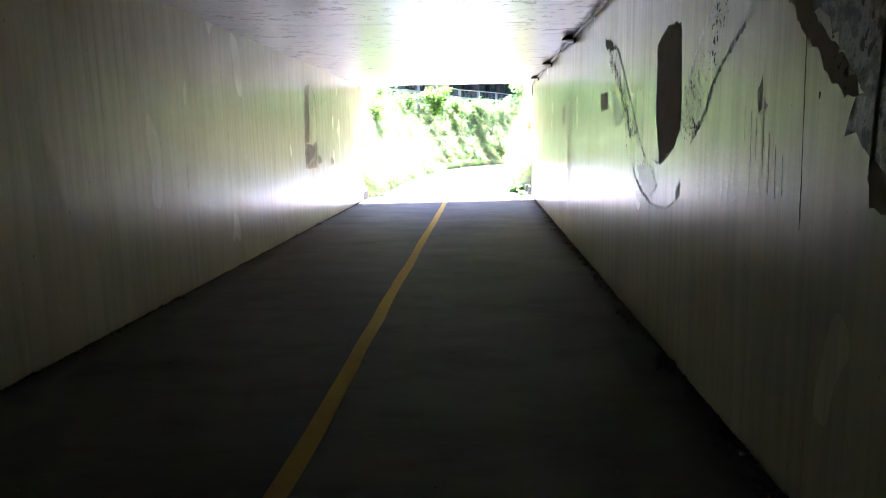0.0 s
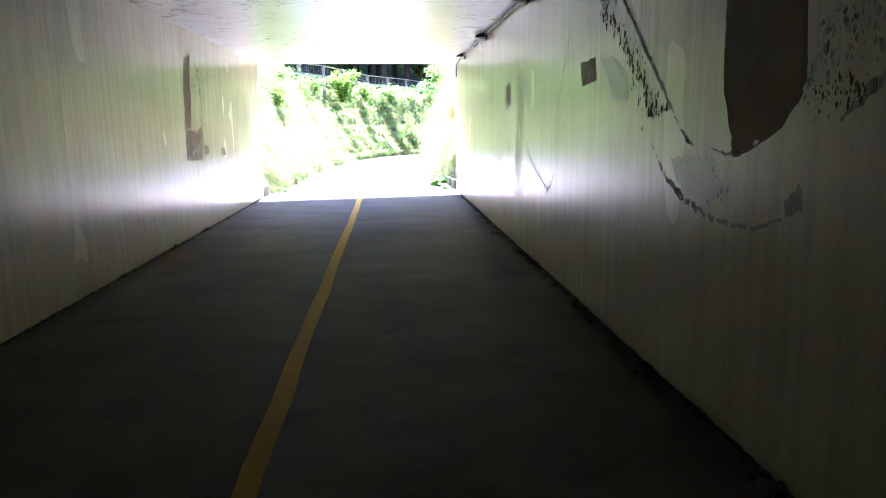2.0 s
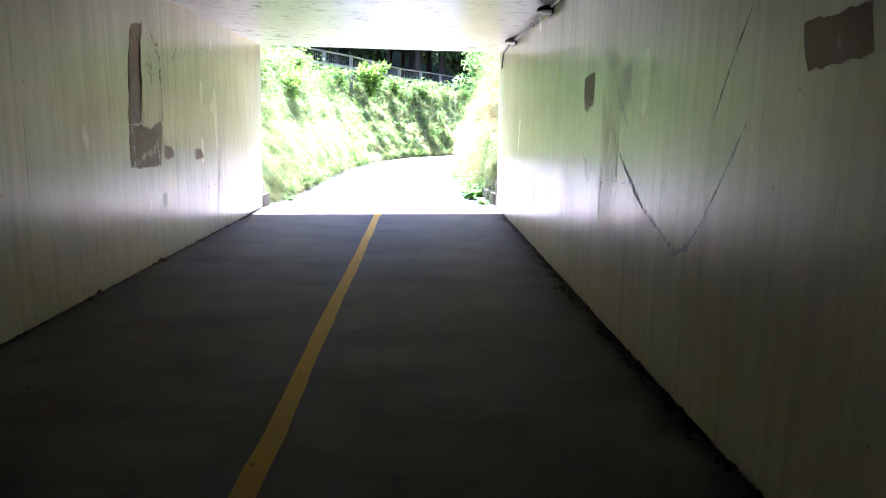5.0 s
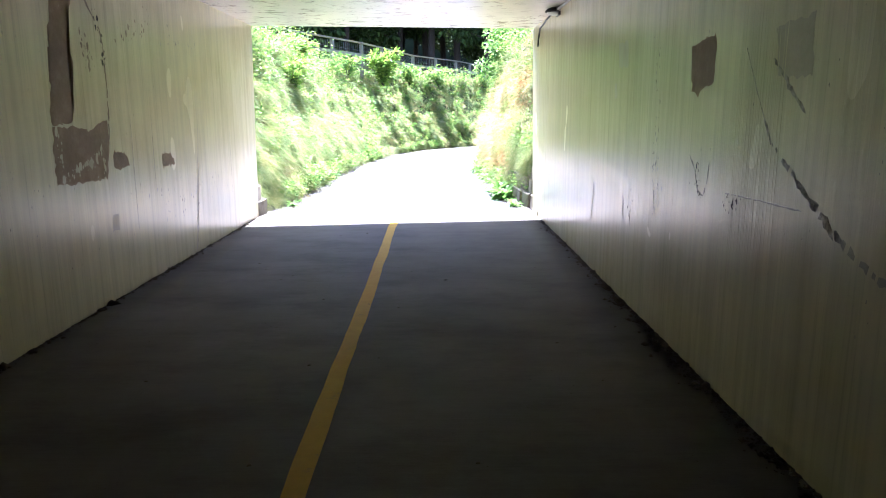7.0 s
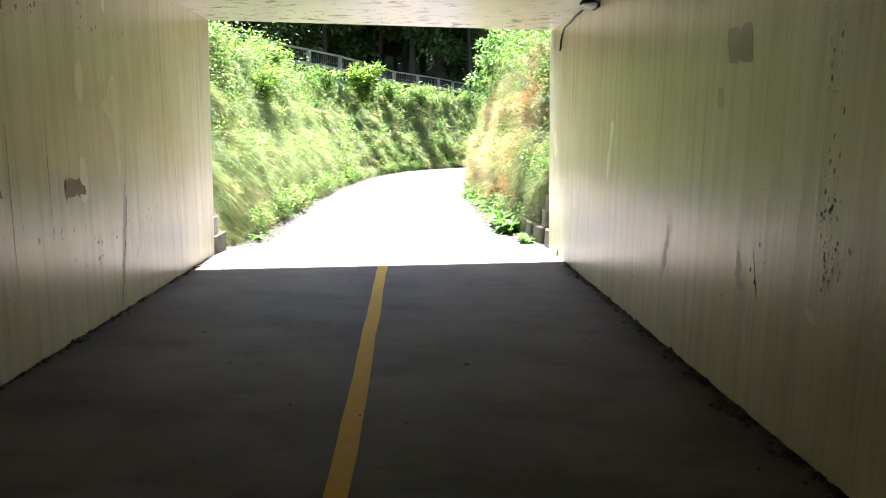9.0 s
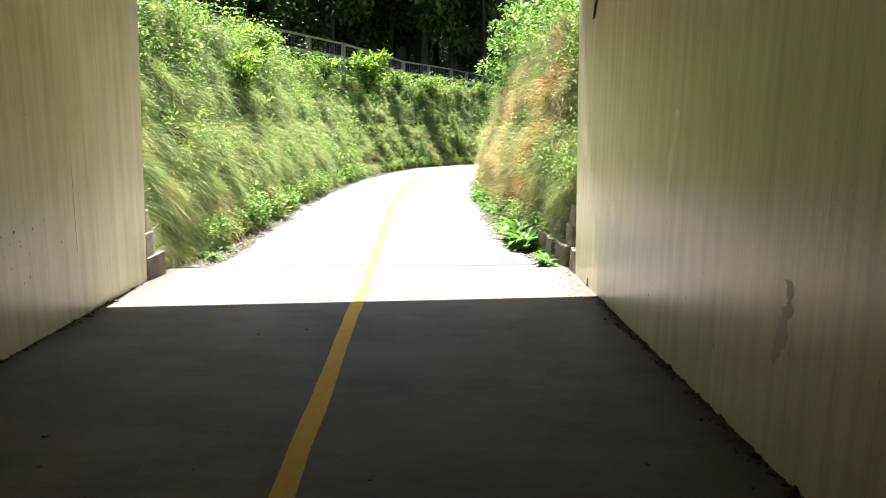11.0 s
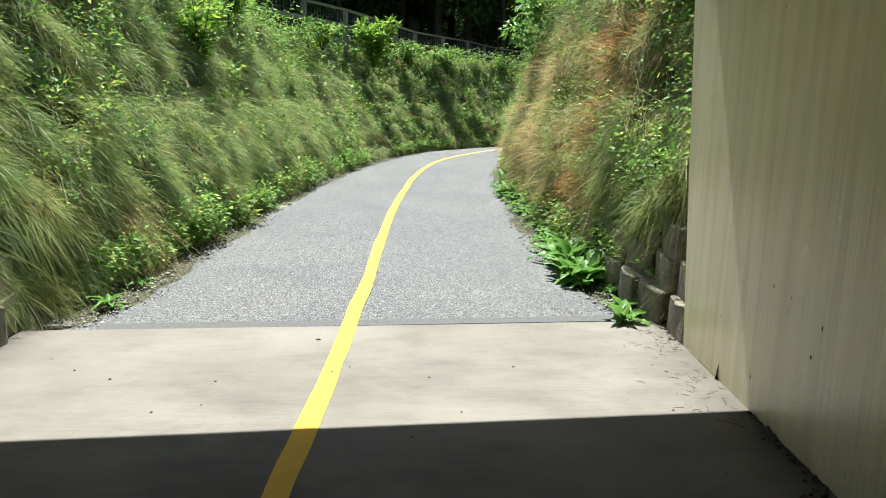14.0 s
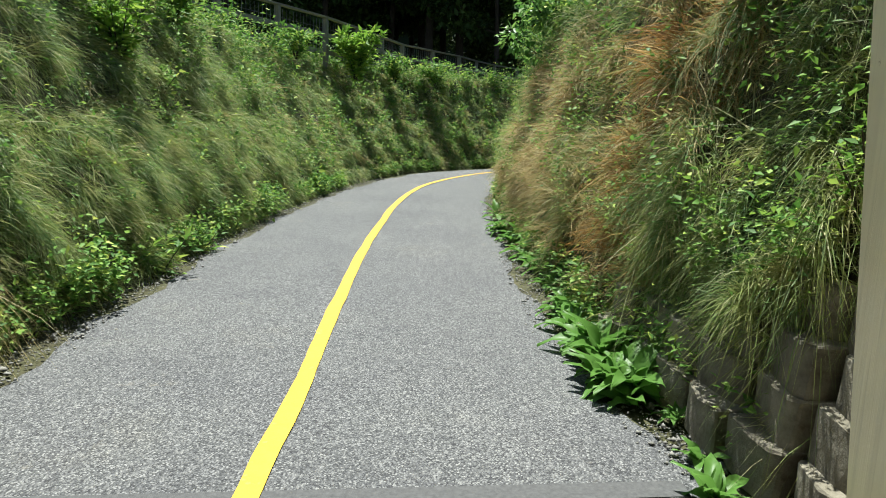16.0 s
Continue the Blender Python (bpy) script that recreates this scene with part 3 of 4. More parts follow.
rust_r = merge([tufts("r", 120, 30, 3.7, (0.35, 2.1), 0.34, 0.0055, 0.6, (0.6, 0.8), 1.0, 2.7), tufts("r", 45, 26, 3.2, (1.5, 2.5), 0.34, 0.006, 0.6, (0.55, 0.8), 1.0, 2.2)])
tagged(link_mesh("rusty_grass", *rust_r, RUST), "rust-brown dead grass standing on the bank", "grass", kind="stuff")
pale_l = merge([tufts("l", 480, 18, 28, (0.2, 3.0), 0.30, 0.008, 0.8, (0.7, 0.6), 0.8, 12), tufts("l", 420, 6, 16, (0.2, 3.0), 0.32, 0.003, 1.2, (0.9, 0.6), 1.3), tufts("l", 5, 60, 2.6, (0.40, 0.5), 0.42, 0.005, 1.2, (0.9, 0.5), 1.0, 2.35), tufts("l", 3, 40, 1.6, (0.6, 0.9), 0.32, 0.004, 1.4, (0.9, 0.4), 1.0, 0.9)])
tagged(link_mesh("pale_grass_tuft", *pale_l, STRAW), "pale straw-coloured grass blades hanging down the bank", "grass", kind="stuff")
weeds_r = merge([
    leafy("r", 60, 30, 3.2, (0.25, 1.2), 0.2, 0.024, 1.0, 0.8, 0.08),
    leafy("r", 120, 34, 3.0, (0.75, 2.9), 0.32, 0.05, 1.0, 0.8, 0.04, keep=lambda s, z: wander(s * 2.3, z * 2.3, 52) > -0.25),
    leafy("r", 150, 24, 14, (0.0, 0.3), 0.22, 0.055, 1.0, 0.9, 0.04),
    leafy("r", 520, 30, 14, (0.7, 3.1), 0.3, 0.034, 1.1, 0.95, keep=lambda s, z: ~dry(s, z) | (rng.rand(len(s)) < 0.6)),
    leafy("r", 220, 26, 22, (2.7, 3.6), 0.6, 0.07, 1.0)])
tagged(link_mesh("weeds_bank_east", *weeds_r, WEED), "bright green leafy weeds on the bank", "weeds", kind="stuff")


def broad_leaf(length, width):
    """A long wavy leaf with a raised midrib and a drooping tip."""
    bm = bmesh.new()
    grid = []
    for i in range(8):
        u = i / 7
        w = width * math.sin(math.pi * min(1, 0.06 + 0.94 * u) ** 0.8) / 2 + 0.003
        row = []
        for k in (-1, -0.5, 0, 0.5, 1):
            wave = 0.012 * math.sin(9 * u + 2 * k) * abs(k)
            row.append(bm.verts.new((length * u * (1 - 0.12 * u), w * k, 0.25 * length * u - 0.42 * length * u * u + 0.16 * w * abs(k) * 2 + wave)))
        grid.append(row)
    for a, b in zip(grid, grid[1:]):
        for i in range(4):
            bm.faces.new((a[i], a[i + 1], b[i + 1], b[i]))
    return bm


LEAF_MESH = []
for i, (a, b) in enumerate(((0.30, 0.082), (0.24, 0.072), (0.18, 0.06))):
    me = bpy.data.meshes.new("leaf")
    bm = broad_leaf(a, b)
    bm.to_mesh(me)
    bm.free()
    me.materials.append(DOCK)
    me.polygons.foreach_set("use_smooth", [True] * len(me.polygons))
    LEAF_MESH.append(me)


def dock(x, y, z, count, size, r):
    base = tagged(new("dock_plant"), "broad-leaved green dock plant at the path's edge", "plant", "dock plants along the path")
    base.matrix_world = pose(x, y, z, 0, 0, r.uniform(0, 360)) @ Matrix.Diagonal((size, size, size, 1))
    for i in range(int(count * 1.5)):
        leaf = new("leaf", r.choice(LEAF_MESH))
        leaf.parent = base
        leaf.matrix_basis = pose(0, 0, 0.02 + 0.05 * r.random(), r.uniform(-22, 22), r.uniform(-58, 4), i * 137.5 + r.uniform(-20, 20))
    return base


pick = random.Random(5)
for x, y, count, size in ((0.86, 16.98, 9, 0.8), (0.92, 17.3, 8, 0.6), (0.98, 17.75, 8, 0.6), (0.95, 18.2, 9, 0.7), (-2.78, 17.3, 9, 0.6), (-2.8, 17.9, 8, 0.5)):
    dock(x, y, -0.03, count, size, pick)
for k in range(46):
    y = 18.0 + 7.2 * (k / 45) ** 1.3
    dock(0.66 + 0.40 * pick.random() + 0.05 * abs(y - 21.5) / 3, y + pick.uniform(-0.08, 0.08), -0.03, pick.choice((9, 11, 12)), pick.uniform(0.75, 1.35), pick)


def shrub(x, y, z, height, spread, stems, leaves, leaf, mat, label):
    """A shrub of upright stems set with pointed leaves."""
    base = tagged(new("shrub"), label, "shrub")
    base.matrix_world = pose(x, y, z)
    at, way = [], []
    for k in range(stems):
        a, lean = rng.rand() * 6.28, spread * (0.2 + 0.8 * rng.rand())
        h = height * (0.65 + 0.4 * rng.rand())
        pts = [(0.03 * math.cos(a) + lean * math.cos(a) * u ** 1.3, 0.03 * math.sin(a) + lean * math.sin(a) * u ** 1.3, h * u - 0.1) for u in np.linspace(0, 1, 6)]
        part("stem", tube(pts, [0.012, 0.01, 0.008, 0.006, 0.005, 0.003], 5), BARK, base)
        for u in rng.rand(leaves) ** 0.7:
            i = min(int(u * 5), 4)
            p = np.array(pts[i]) * (1 - (u * 5 - i)) + np.array(pts[i + 1]) * (u * 5 - i)
            d = rng.normal(size=3)
            d[2] = 0.35 + 0.4 * d[2]
            at.append(p + d * 0.05), way.append(d)
    n = len(at)
    L = leaf * (0.6 + 0.8 * rng.rand(n))
    v, f = leaf_arrays(np.array(at), np.array(way), rng.normal(size=(n, 3)) * 0.4 + np.array([0, 0, 1]), L, L * 0.42)
    link_mesh("foliage", v, f, mat, base)
    return base


shrub(-2.45, 34.2, HB - 0.3, 1.35, 0.75, 18, 80, 0.19, SHRUB, "leafy bright green shrub on top of the bank")
shrub(-3.6, 22.0, 2.1, 0.75, 0.45, 11, 60, 0.12, SHRUB, "leafy green shrub high on the bank")
shrub(-4.0, 24.6, 2.8, 0.8, 0.6, 12, 60, 0.14, SHRUB, "leafy green shrub at the bank's crest")
shrub(-3.6, 18.2, 1.4, 0.4, 0.25, 5, 34, 0.10, WEED, "bright yellow-green shoots on the grassy bank")
shrub(-3.6, 18.95, 1.45, 0.36, 0.22, 4, 34, 0.09, WEED, "bright yellow-green shoots on the grassy bank")
shrub(-3.6, 22.9, 1.65, 0.45, 0.3, 6, 40, 0.10, WEED, "bright yellow-green shoots on the grassy bank")
shrub(-4.0, 19.8, 2.4, 0.6, 0.4, 8, 50, 0.11, WEED, "leafy yellow-green sapling on the grassy bank")
shrub(-2.88, 20.9, 0.0, 0.5, 0.35, 8, 44, 0.11, WEED, "leafy green weed bush beside the path")
shrub(-2.85, 22.0, 0.0, 0.35, 0.3, 6, 40, 0.09, WEED, "leafy green weed bush beside the path")
shrub(-2.5, 28.2, 0.0, 0.55, 0.2, 5, 40, 0.13, WEED, "upright leafy weed beside the path")
shrub(-3.4, 30.6, HB - 0.1, 0.7, 0.6, 9, 50, 0.14, WEED, "tall leafy weed on top of the bank")
shrub(-1.5, 37.0, HB - 0.2, 0.9, 0.5, 9, 60, 0.15, WEED, "tall leafy weed on top of the bank")
shrub(-0.2, 38.6, HB - 0.2, 0.8, 0.6, 9, 50, 0.15, WEED, "tall leafy weed on top of the bank")
shrub(1.85, 17.3, 2.2, 0.8, 0.45, 12, 90, 0.06, SHRUB, "green shrub leaning over the block wall")
shrub(1.7, 18.4, 2.3, 0.8, 0.5, 12, 90, 0.06, SHRUB, "green shrub leaning over the block wall")
shrub(1.3, 17.95, 0.95, 0.42, 0.25, 7, 60, 0.045, SHRUB, "fine green weeds among the blocks")
shrub(1.45, 17.15, 1.15, 0.42, 0.22, 7, 60, 0.04, SHRUB, "fine green weeds among the blocks")


# ---- trees ----
def tree(height, trunk_r, crown_low, crown_r, leaves, leaf, label, limbs=9):
    base = tagged(new("tree"), label, "tree", "trees of the wood")
    lean = rng.normal(size=2) * 0.03 * height
    spine = [(lean[0] * u + 0.08 * math.sin(5 * u), lean[1] * u, height * u - 0.3) for u in np.linspace(0, 1, 8)]
    wood = tube(spine, [trunk_r * (1.15 - u) for u in np.linspace(0, 1, 8)], 9)
    clumps = [(np.array(spine[-1]), crown_r * 0.45)]
    for k in range(limbs):
        u = crown_low / height + (1 - crown_low / height) * (k + rng.rand()) / limbs * 0.9
        p = np.array([np.interp(u, np.linspace(0, 1, 8), [q[i] for q in spine]) for i in range(3)])
        a, reach = k * 2.4 + rng.rand(), crown_r * (0.5 + 0.5 * rng.rand())
        tip = p + np.array([math.cos(a) * reach, math.sin(a) * reach, reach * 0.45])
        mid = (p + tip) / 2 + np.array([0, 0, -0.08 * reach])
        join(wood, tube([tuple(p), tuple(mid), tuple(tip)], [trunk_r * 0.35, trunk_r * 0.2, 0.01], 6))
        clumps += [(tip, crown_r * (0.3 + 0.2 * rng.rand())), (mid, crown_r * 0.28)]
    part("trunk", wood, BARK, base, smooth=True)
    which = rng.randint(len(clumps), size=leaves)
    d = rng.normal(size=(leaves, 3))
    d /= np.linalg.norm(d, axis=1)[:, None]
    at = np.array([clumps[i][0] for i in which]) + d * (np.array([clumps[i][1] for i in which]) * rng.rand(leaves) ** 0.45)[:, None] * np.array([1, 1, 0.75])
    way = d + rng.normal(size=(leaves, 3)) * 0.8
    L = leaf * (0.6 + 0.8 * rng.rand(leaves))
    v, f = leaf_arrays(at, way, rng.normal(size=(leaves, 3)) * 0.5 + np.array([0, 0, 1]), L, L * 0.6)
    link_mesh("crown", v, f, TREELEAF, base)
    return base


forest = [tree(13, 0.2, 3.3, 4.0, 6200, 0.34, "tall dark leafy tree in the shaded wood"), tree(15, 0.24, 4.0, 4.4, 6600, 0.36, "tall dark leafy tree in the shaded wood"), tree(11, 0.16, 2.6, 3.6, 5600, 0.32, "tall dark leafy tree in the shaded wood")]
spots = random.Random(9)
placed = 0
for row, y in enumerate((52.5, 55.5, 59.0, 63.0, 67.5)):
    for i in range(9):
        x = -22 + i * 5.2 + spots.uniform(-1.4, 1.4) + (row % 2) * 2.5
        yy = y + spots.uniform(-1.5, 1.5) + max(0, x - 4) * 0.25 - max(0, -x - 6) * 0.35
        m = pose(x, yy, HB - 0.1, 0, 0, spots.uniform(0, 360))
        if placed < 3:
            forest[placed].matrix_world = m
        else:
            copy_thing(forest[placed % 3], m)
        placed += 1
under = []
for k in range(260):
    x, y = rng.uniform(-24, 26), rng.uniform(50, 69)
    n = 60
    at = np.array([x, y, HB + 0.2]) + rng.normal(size=(n, 3)) * np.array([0.8, 0.8, 0.7])
    L = 0.22 * (0.6 + 0.8 * rng.rand(n))
    under.append(leaf_arrays(at, rng.normal(size=(n, 3)), rng.normal(size=(n, 3)) * 0.5 + np.array([0, 0, 1]), L, L * 0.6))
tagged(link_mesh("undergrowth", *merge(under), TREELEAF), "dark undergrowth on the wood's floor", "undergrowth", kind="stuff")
# curved sheet standing in for the far wood and its shade
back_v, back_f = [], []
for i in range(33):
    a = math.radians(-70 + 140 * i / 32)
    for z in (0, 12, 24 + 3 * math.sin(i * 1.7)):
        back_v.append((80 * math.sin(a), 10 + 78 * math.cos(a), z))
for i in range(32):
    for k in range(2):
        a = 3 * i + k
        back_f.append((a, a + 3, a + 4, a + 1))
# near-black greens: the shade under the far trees is in the colour
SHADED_WOOD = plain("shaded_far_wood", [(0.35, (0.008, 0.014, 0.006)), (0.6, (0.02, 0.035, 0.012)), (0.75, (0.04, 0.065, 0.02))], 0.8, 1.0, 0.0)
tagged(link_mesh("backdrop", np.array(back_v), np.array(back_f), SHADED_WOOD), "backdrop sheet of distant woodland with its shade painted in", "backdrop", kind="structure")

sap = tree(2.6, 0.03, 0.6, 0.75, 1300, 0.11, "slender green sapling on the bank", 8)
tagged(sap, "slender green sapling on the bank", "tree", "trees on the bank")
sap.matrix_world = pose(1.55, 25.3, 1.7)
for c in sap.children:
    if c.name.startswith("crown"):
        c.data.materials[0] = DOCK
copy_thing(sap, pose(2.1, 27.6, 2.1, 0, 0, 130))
copy_thing(sap, pose(1.95, 23.6, 2.5, 0, 0, 230))

# ---- fence ----
FENCE = [(-6.6, 26.2), (-5.4, 29.3), (-4.06, 32.3), (-3.4, 33.7), (-2.35, 37.0), (-1.33, 40.5), (-0.38, 42.0), (0.66, 43.7), (2.0, 46.7), (3.4, 49.0), (5.4, 51.0)]
fence = tagged(new("fence"), "weathered timber post-and-rail fence with wire mesh", "fence")
fence.matrix_world = pose(-2.3, 35.0, HB)
fp, ft, fs = resample(FENCE, 2.1)
post_me = None
for i, (x, y) in enumerate(fp):
    ang = math.degrees(math.atan2(ft[i][1], ft[i][0]))
    m = fence.matrix_world.inverted() @ pose(x, y, HB - 0.15, 0, 0, ang)
    if post_me is None:
        p = part("post", box((0.12, 0.12, 1.35), (0, 0, 0.675), 0.006), TIMBER, fence)
        post_me = p.data
    else:
        p = new("post", post_me)
        p.parent = fence
    p.matrix_basis = m
    if i + 1 < len(fp):
        x2, y2 = fp[i + 1]
        span = math.hypot(x2 - x, y2 - y)
        a2 = math.degrees(math.atan2(y2 - y, x2 - x))
        mm = fence.matrix_world.inverted() @ pose(x, y, HB - 0.15, 0, 0, a2)
        part("top_rail", box((span, 0.15, 0.045), (span / 2, 0, 1.3725), 0.006), TIMBER, fence).matrix_basis = mm
        for h in (0.45, 0.9):
            part("rail", box((span - 0.11, 0.04, 0.12), (span / 2, -0.03, h), 0.006), TIMBER, fence).matrix_basis = mm
        net = bmesh.new()
        for k in range(int(span / 0.15)):
            join(net, box((0.006, 0.006, 1.1), (0.1 + k * 0.15, 0.03, 0.75)))
        for k in range(7):
            join(net, box((span - 0.12, 0.006, 0.006), (span / 2, 0.03, 0.18 + k * 0.15)))
        part("mesh_panel", net, WIRE, fence).matrix_basis = mm


# ---- lamps and conduit in the tunnel ----
def lamp(y):
    base = tagged(new("wall_lamp"), "black hooded bulkhead lamp, unlit, under the ceiling", "lamp", "lamps along the wall")
    base.matrix_world = pose(XR, y, 2.70)
    part("back_plate", box((0.025, 0.2, 0.11), (-0.0125, 0, -0.005), 0.005), BLACK, base)
    hood = bmesh.new()
    rings = []
    for i in range(7):
        a = math.pi / 2 * i / 6
        rings.append([hood.verts.new((-0.025 - 0.15 * math.sin(b) * math.cos(a), 0.115 * math.cos(b) * math.cos(a), -0.015 + 0.065 * math.sin(a))) for b in np.linspace(0, math.pi, 13)])
    for a, b in zip(rings, rings[1:]):
        for i in range(12):
            hood.faces.new((a[i], a[i + 1], b[i + 1], b[i]))
    ob = part("hood", hood, BLACK, base, smooth=True)
    s = ob.modifiers.new("thick", "SOLIDIFY")
    s.thickness = 0.008
    bowl = bmesh.new()
    rings = []
    for i in range(6):
        a = math.pi / 2 * i / 5
        rings.append([bowl.verts.new((-0.027 - 0.125 * math.sin(b) * math.cos(a), 0.095 * math.cos(b) * math.cos(a), -0.018 - 0.035 * math.sin(a))) for b in np.linspace(0, math.pi, 13)])
    for a, b in zip(rings, rings[1:]):
        for i in range(12):
            bowl.faces.new((a[i], a[i + 1], b[i + 1], b[i]))
    part("lens", bowl, LENS, base, "pale frosted lens", smooth=True)
    return base


for y in (-6.4, -3.4, -0.4, 2.65, 5.65, 8.7, 11.75, 14.6):
    lamp(y)
conduit = tagged(new("conduit"), "grey electrical conduit with a loose cable end", "conduit")
conduit.matrix_world = pose(XR, 0, 2.7)
part("pipe", tube([(-0.03, y, 0.012 + 0.004 * math.sin(y * 1.7)) for y in np.arange(-21.8, 15.31, 0.5)], 0.014, 8), PIPE, conduit, smooth=True)
part("cable", tube([(-0.03, 15.0, 0.012), (-0.035, 15.35, -0.005), (-0.03, 15.6, -0.03), (-0.04, 15.85, -0.05), (-0.03, 15.98, -0.09), (-0.03, 16.05, -0.17), (-0.035, 16.04, -0.24), (-0.03, 16.1, -0.27)], 0.012, 7), BLACK, conduit, "black drooping cable", smooth=True)
clip_me = None
for y in np.arange(-12.5, 15.4, 1.5):
    if clip_me is None:
        c = part("clip", box((0.05, 0.03, 0.045), (-0.026, 0, 0.012), 0.004), PIPE, conduit)
        clip_me = c.data
    else:
        c = new("clip", clip_me)
        c.parent = conduit
    c.location = (0, y, 0)


# ---- marks on the walls ----
def on_wall(wall, y, z, out):
    return (XR - out, y, z) if wall is wall_e else (XL + out, y, z)


def patch(wall, corners, mat, rough=0.012, out=0.0006, name="paint_patch", seed=0):
    """A thin patch with a ragged outline, given by its corners along and up the wall."""
    r = random.Random(seed + int(corners[0][0] * 100))
    line = []
    for (a, b), (c, d) in zip(corners, corners[1:] + corners[:1]):
        n = max(2, int(math.hypot(c - a, d - b) / 0.03))
        for i in range(n):
            u = i / n
            line.append((a + (c - a) * u + r.gauss(0, rough), b + (d - b) * u + r.gauss(0, rough)))
    bm = bmesh.new()
    top = [bm.verts.new(on_wall(wall, y, z, out)) for y, z in line]
    low = [bm.verts.new(on_wall(wall, y, z, 0.0)) for y, z in line]
    face = bm.faces.new(top)
    for i in range(len(line)):
        j = (i + 1) % len(line)
        bm.faces.new((top[i], top[j], low[j], low[i]))
    bmesh.ops.triangulate(bm, faces=[face], ngon_method="EAR_CLIP")
    return part(name, bm, mat, wall)


def streak(wall, points, mat=SMUDGE, name="scrape"):
    """A scraped or smeared stroke with ragged sides; points are y, z and width."""
    r = random.Random(int(points[0][0] * 1000))
    p = np.array(points, float)
    n = np.concatenate([[0], np.cumsum(np.hypot(np.diff(p[:, 0]), np.diff(p[:, 1])))])
    steps = np.linspace(0, n[-1], max(4, int(n[-1] / 0.025)))
    y, z, w = [np.interp(steps, n, p[:, k]) for k in range(3)]
    ty, tz = np.gradient(y), np.gradient(z)
    k = np.hypot(ty, tz) + 1e-9
    ty, tz = ty / k, tz / k
    bm = bmesh.new()
    rows = []
    for i in range(len(steps)):
        a, b = w[i] * r.uniform(0.06, 0.55), w[i] * r.uniform(0.06, 0.55)
        row = []
        for d, out in ((a, 0.0001), (a * 0.7, 0.0008), (-b * 0.7, 0.0008), (-b, 0.0001)):
            row.append(bm.verts.new(on_wall(wall, y[i] - tz[i] * d, z[i] + ty[i] * d, out)))
        rows.append(row)
    for a, b in zip(rows, rows[1:]):
        if name == "scrape" and r.random() < 0.08:
            continue
        for i in range(3):
            bm.faces.new((a[i], a[i + 1], b[i + 1], b[i]))
    return part(name, bm, mat, wall)


def flecks(wall, y0, y1, z0, z1, count, size, mat, seed, keep=None):
    """Many small flaked-off chips in one area."""
    r = np.random.RandomState(seed)
    vs, fs = [], []
    for _ in range(count):
        y, z = r.uniform(y0, y1), r.uniform(z0, z1)
        if keep and not keep(y, z):
            continue
        s = 0.5 * size * min(r.lognormal(0, 0.75), 3.2)
        k = r.randint(5, 8)
        o = len(vs)
        a0 = r.rand() * 6.28
        for i in range(k):
            a, q = a0 + 6.28 * i / k, s * r.uniform(0.5, 1.1)
            vs.append(on_wall(wall, y + q * 0.6 * math.cos(a), z + q * 1.25 * math.sin(a), 0.0012))
        fs.append(list(range(o, o + k)))
    ob = link_mesh("flaked_paint", vs, fs, mat, wall)
    return tagged(ob, kind="stuff")


def trail(wall, points, width, count, size, mat, seed):
    """Chips scattered along a line on a wall; points are y and z."""
    r = np.random.RandomState(seed)
    p = np.array(points, float)
    n = np.concatenate([[0], np.cumsum(np.hypot(np.diff(p[:, 0]), np.diff(p[:, 1])))])
    vs, fs = [], []
    for u, du, dv in zip(r.rand(count) * n[-1], r.normal(0, width, count), r.normal(0, width, count)):
        y, z = np.interp(u, n, p[:, 0]) + du, np.interp(u, n, p[:, 1]) + dv
        q = 0.5 * size * min(r.lognormal(0, 0.8), 3.5)
        k, o, a0 = r.randint(5, 9), len(vs), r.rand() * 6.28
        for i in range(k):
            a, e = a0 + 6.28 * i / k, q * r.uniform(0.45, 1.2)
            vs.append(on_wall(wall, y + e * 0.8 * math.cos(a), z + e * 1.3 * math.sin(a), 0.0019))
        fs.append(list(range(o, o + k)))
    return tagged(link_mesh("flaked_paint", vs, fs, mat, wall), kind="stuff")


def board_marks(wall, y0, y1, z0, z1, step, seed, deep=0.004):
    """Upright ridges left by the boards of the formwork, each a narrow uneven bead."""
    r = random.Random(seed)
    y = y0
    while y < y1:
        bm = bmesh.new()
        low, high = z0 + r.uniform(0, 0.3), z1 - r.uniform(0, 0.35)
        rows, w = [], step * r.uniform(0.3, 0.55)
        for i in range(13):
            z = low + (high - low) * i / 12
            c, k = y + r.gauss(0, step * 0.1), w * (0.25 if i in (0, 12) else r.uniform(0.6, 1.0)) / 2
            rows.append([bm.verts.new(on_wall(wall, c + d * k, z, o)) for d, o in ((-1, 0.0002), (0, deep * r.uniform(0.5, 1.0)), (1, 0.0002))])
        for a, b in zip(rows, rows[1:]):
            for i in range(2):
                bm.faces.new((a[i], a[i + 1], b[i + 1], b[i]))
        part("board_mark", bm, WALL, wall, smooth=True)
        y += step * r.uniform(0.8, 1.5)


E_ = wall_e
# the brown panel and the scrapes round it
patch(E_, [(4.34, 2.06), (4.06, 2.15), (3.76, 2.12), (3.7, 1.52), (3.84, 1.37), (4.2, 1.25), (4.32, 1.56)], BROWN, 0.006)
streak(E_, [(4.41, 1.28, 0.02), (4.26, 1.26, 0.03), (4.1, 1.28, 0.02), (3.98, 1.32, 0.02), (3.88, 1.36, 0.012)])
patch(E_, [(3.79, 1.1), (3.7, 1.18), (3.67, 1.07), (3.77, 1.05)], SCUFF, 0.006)
streak(E_, [(3.16, 2.1, 0.05), (3.38, 1.97, 0.06), (3.57, 1.77, 0.07), (3.71, 1.5, 0.05)], MOTTLE)
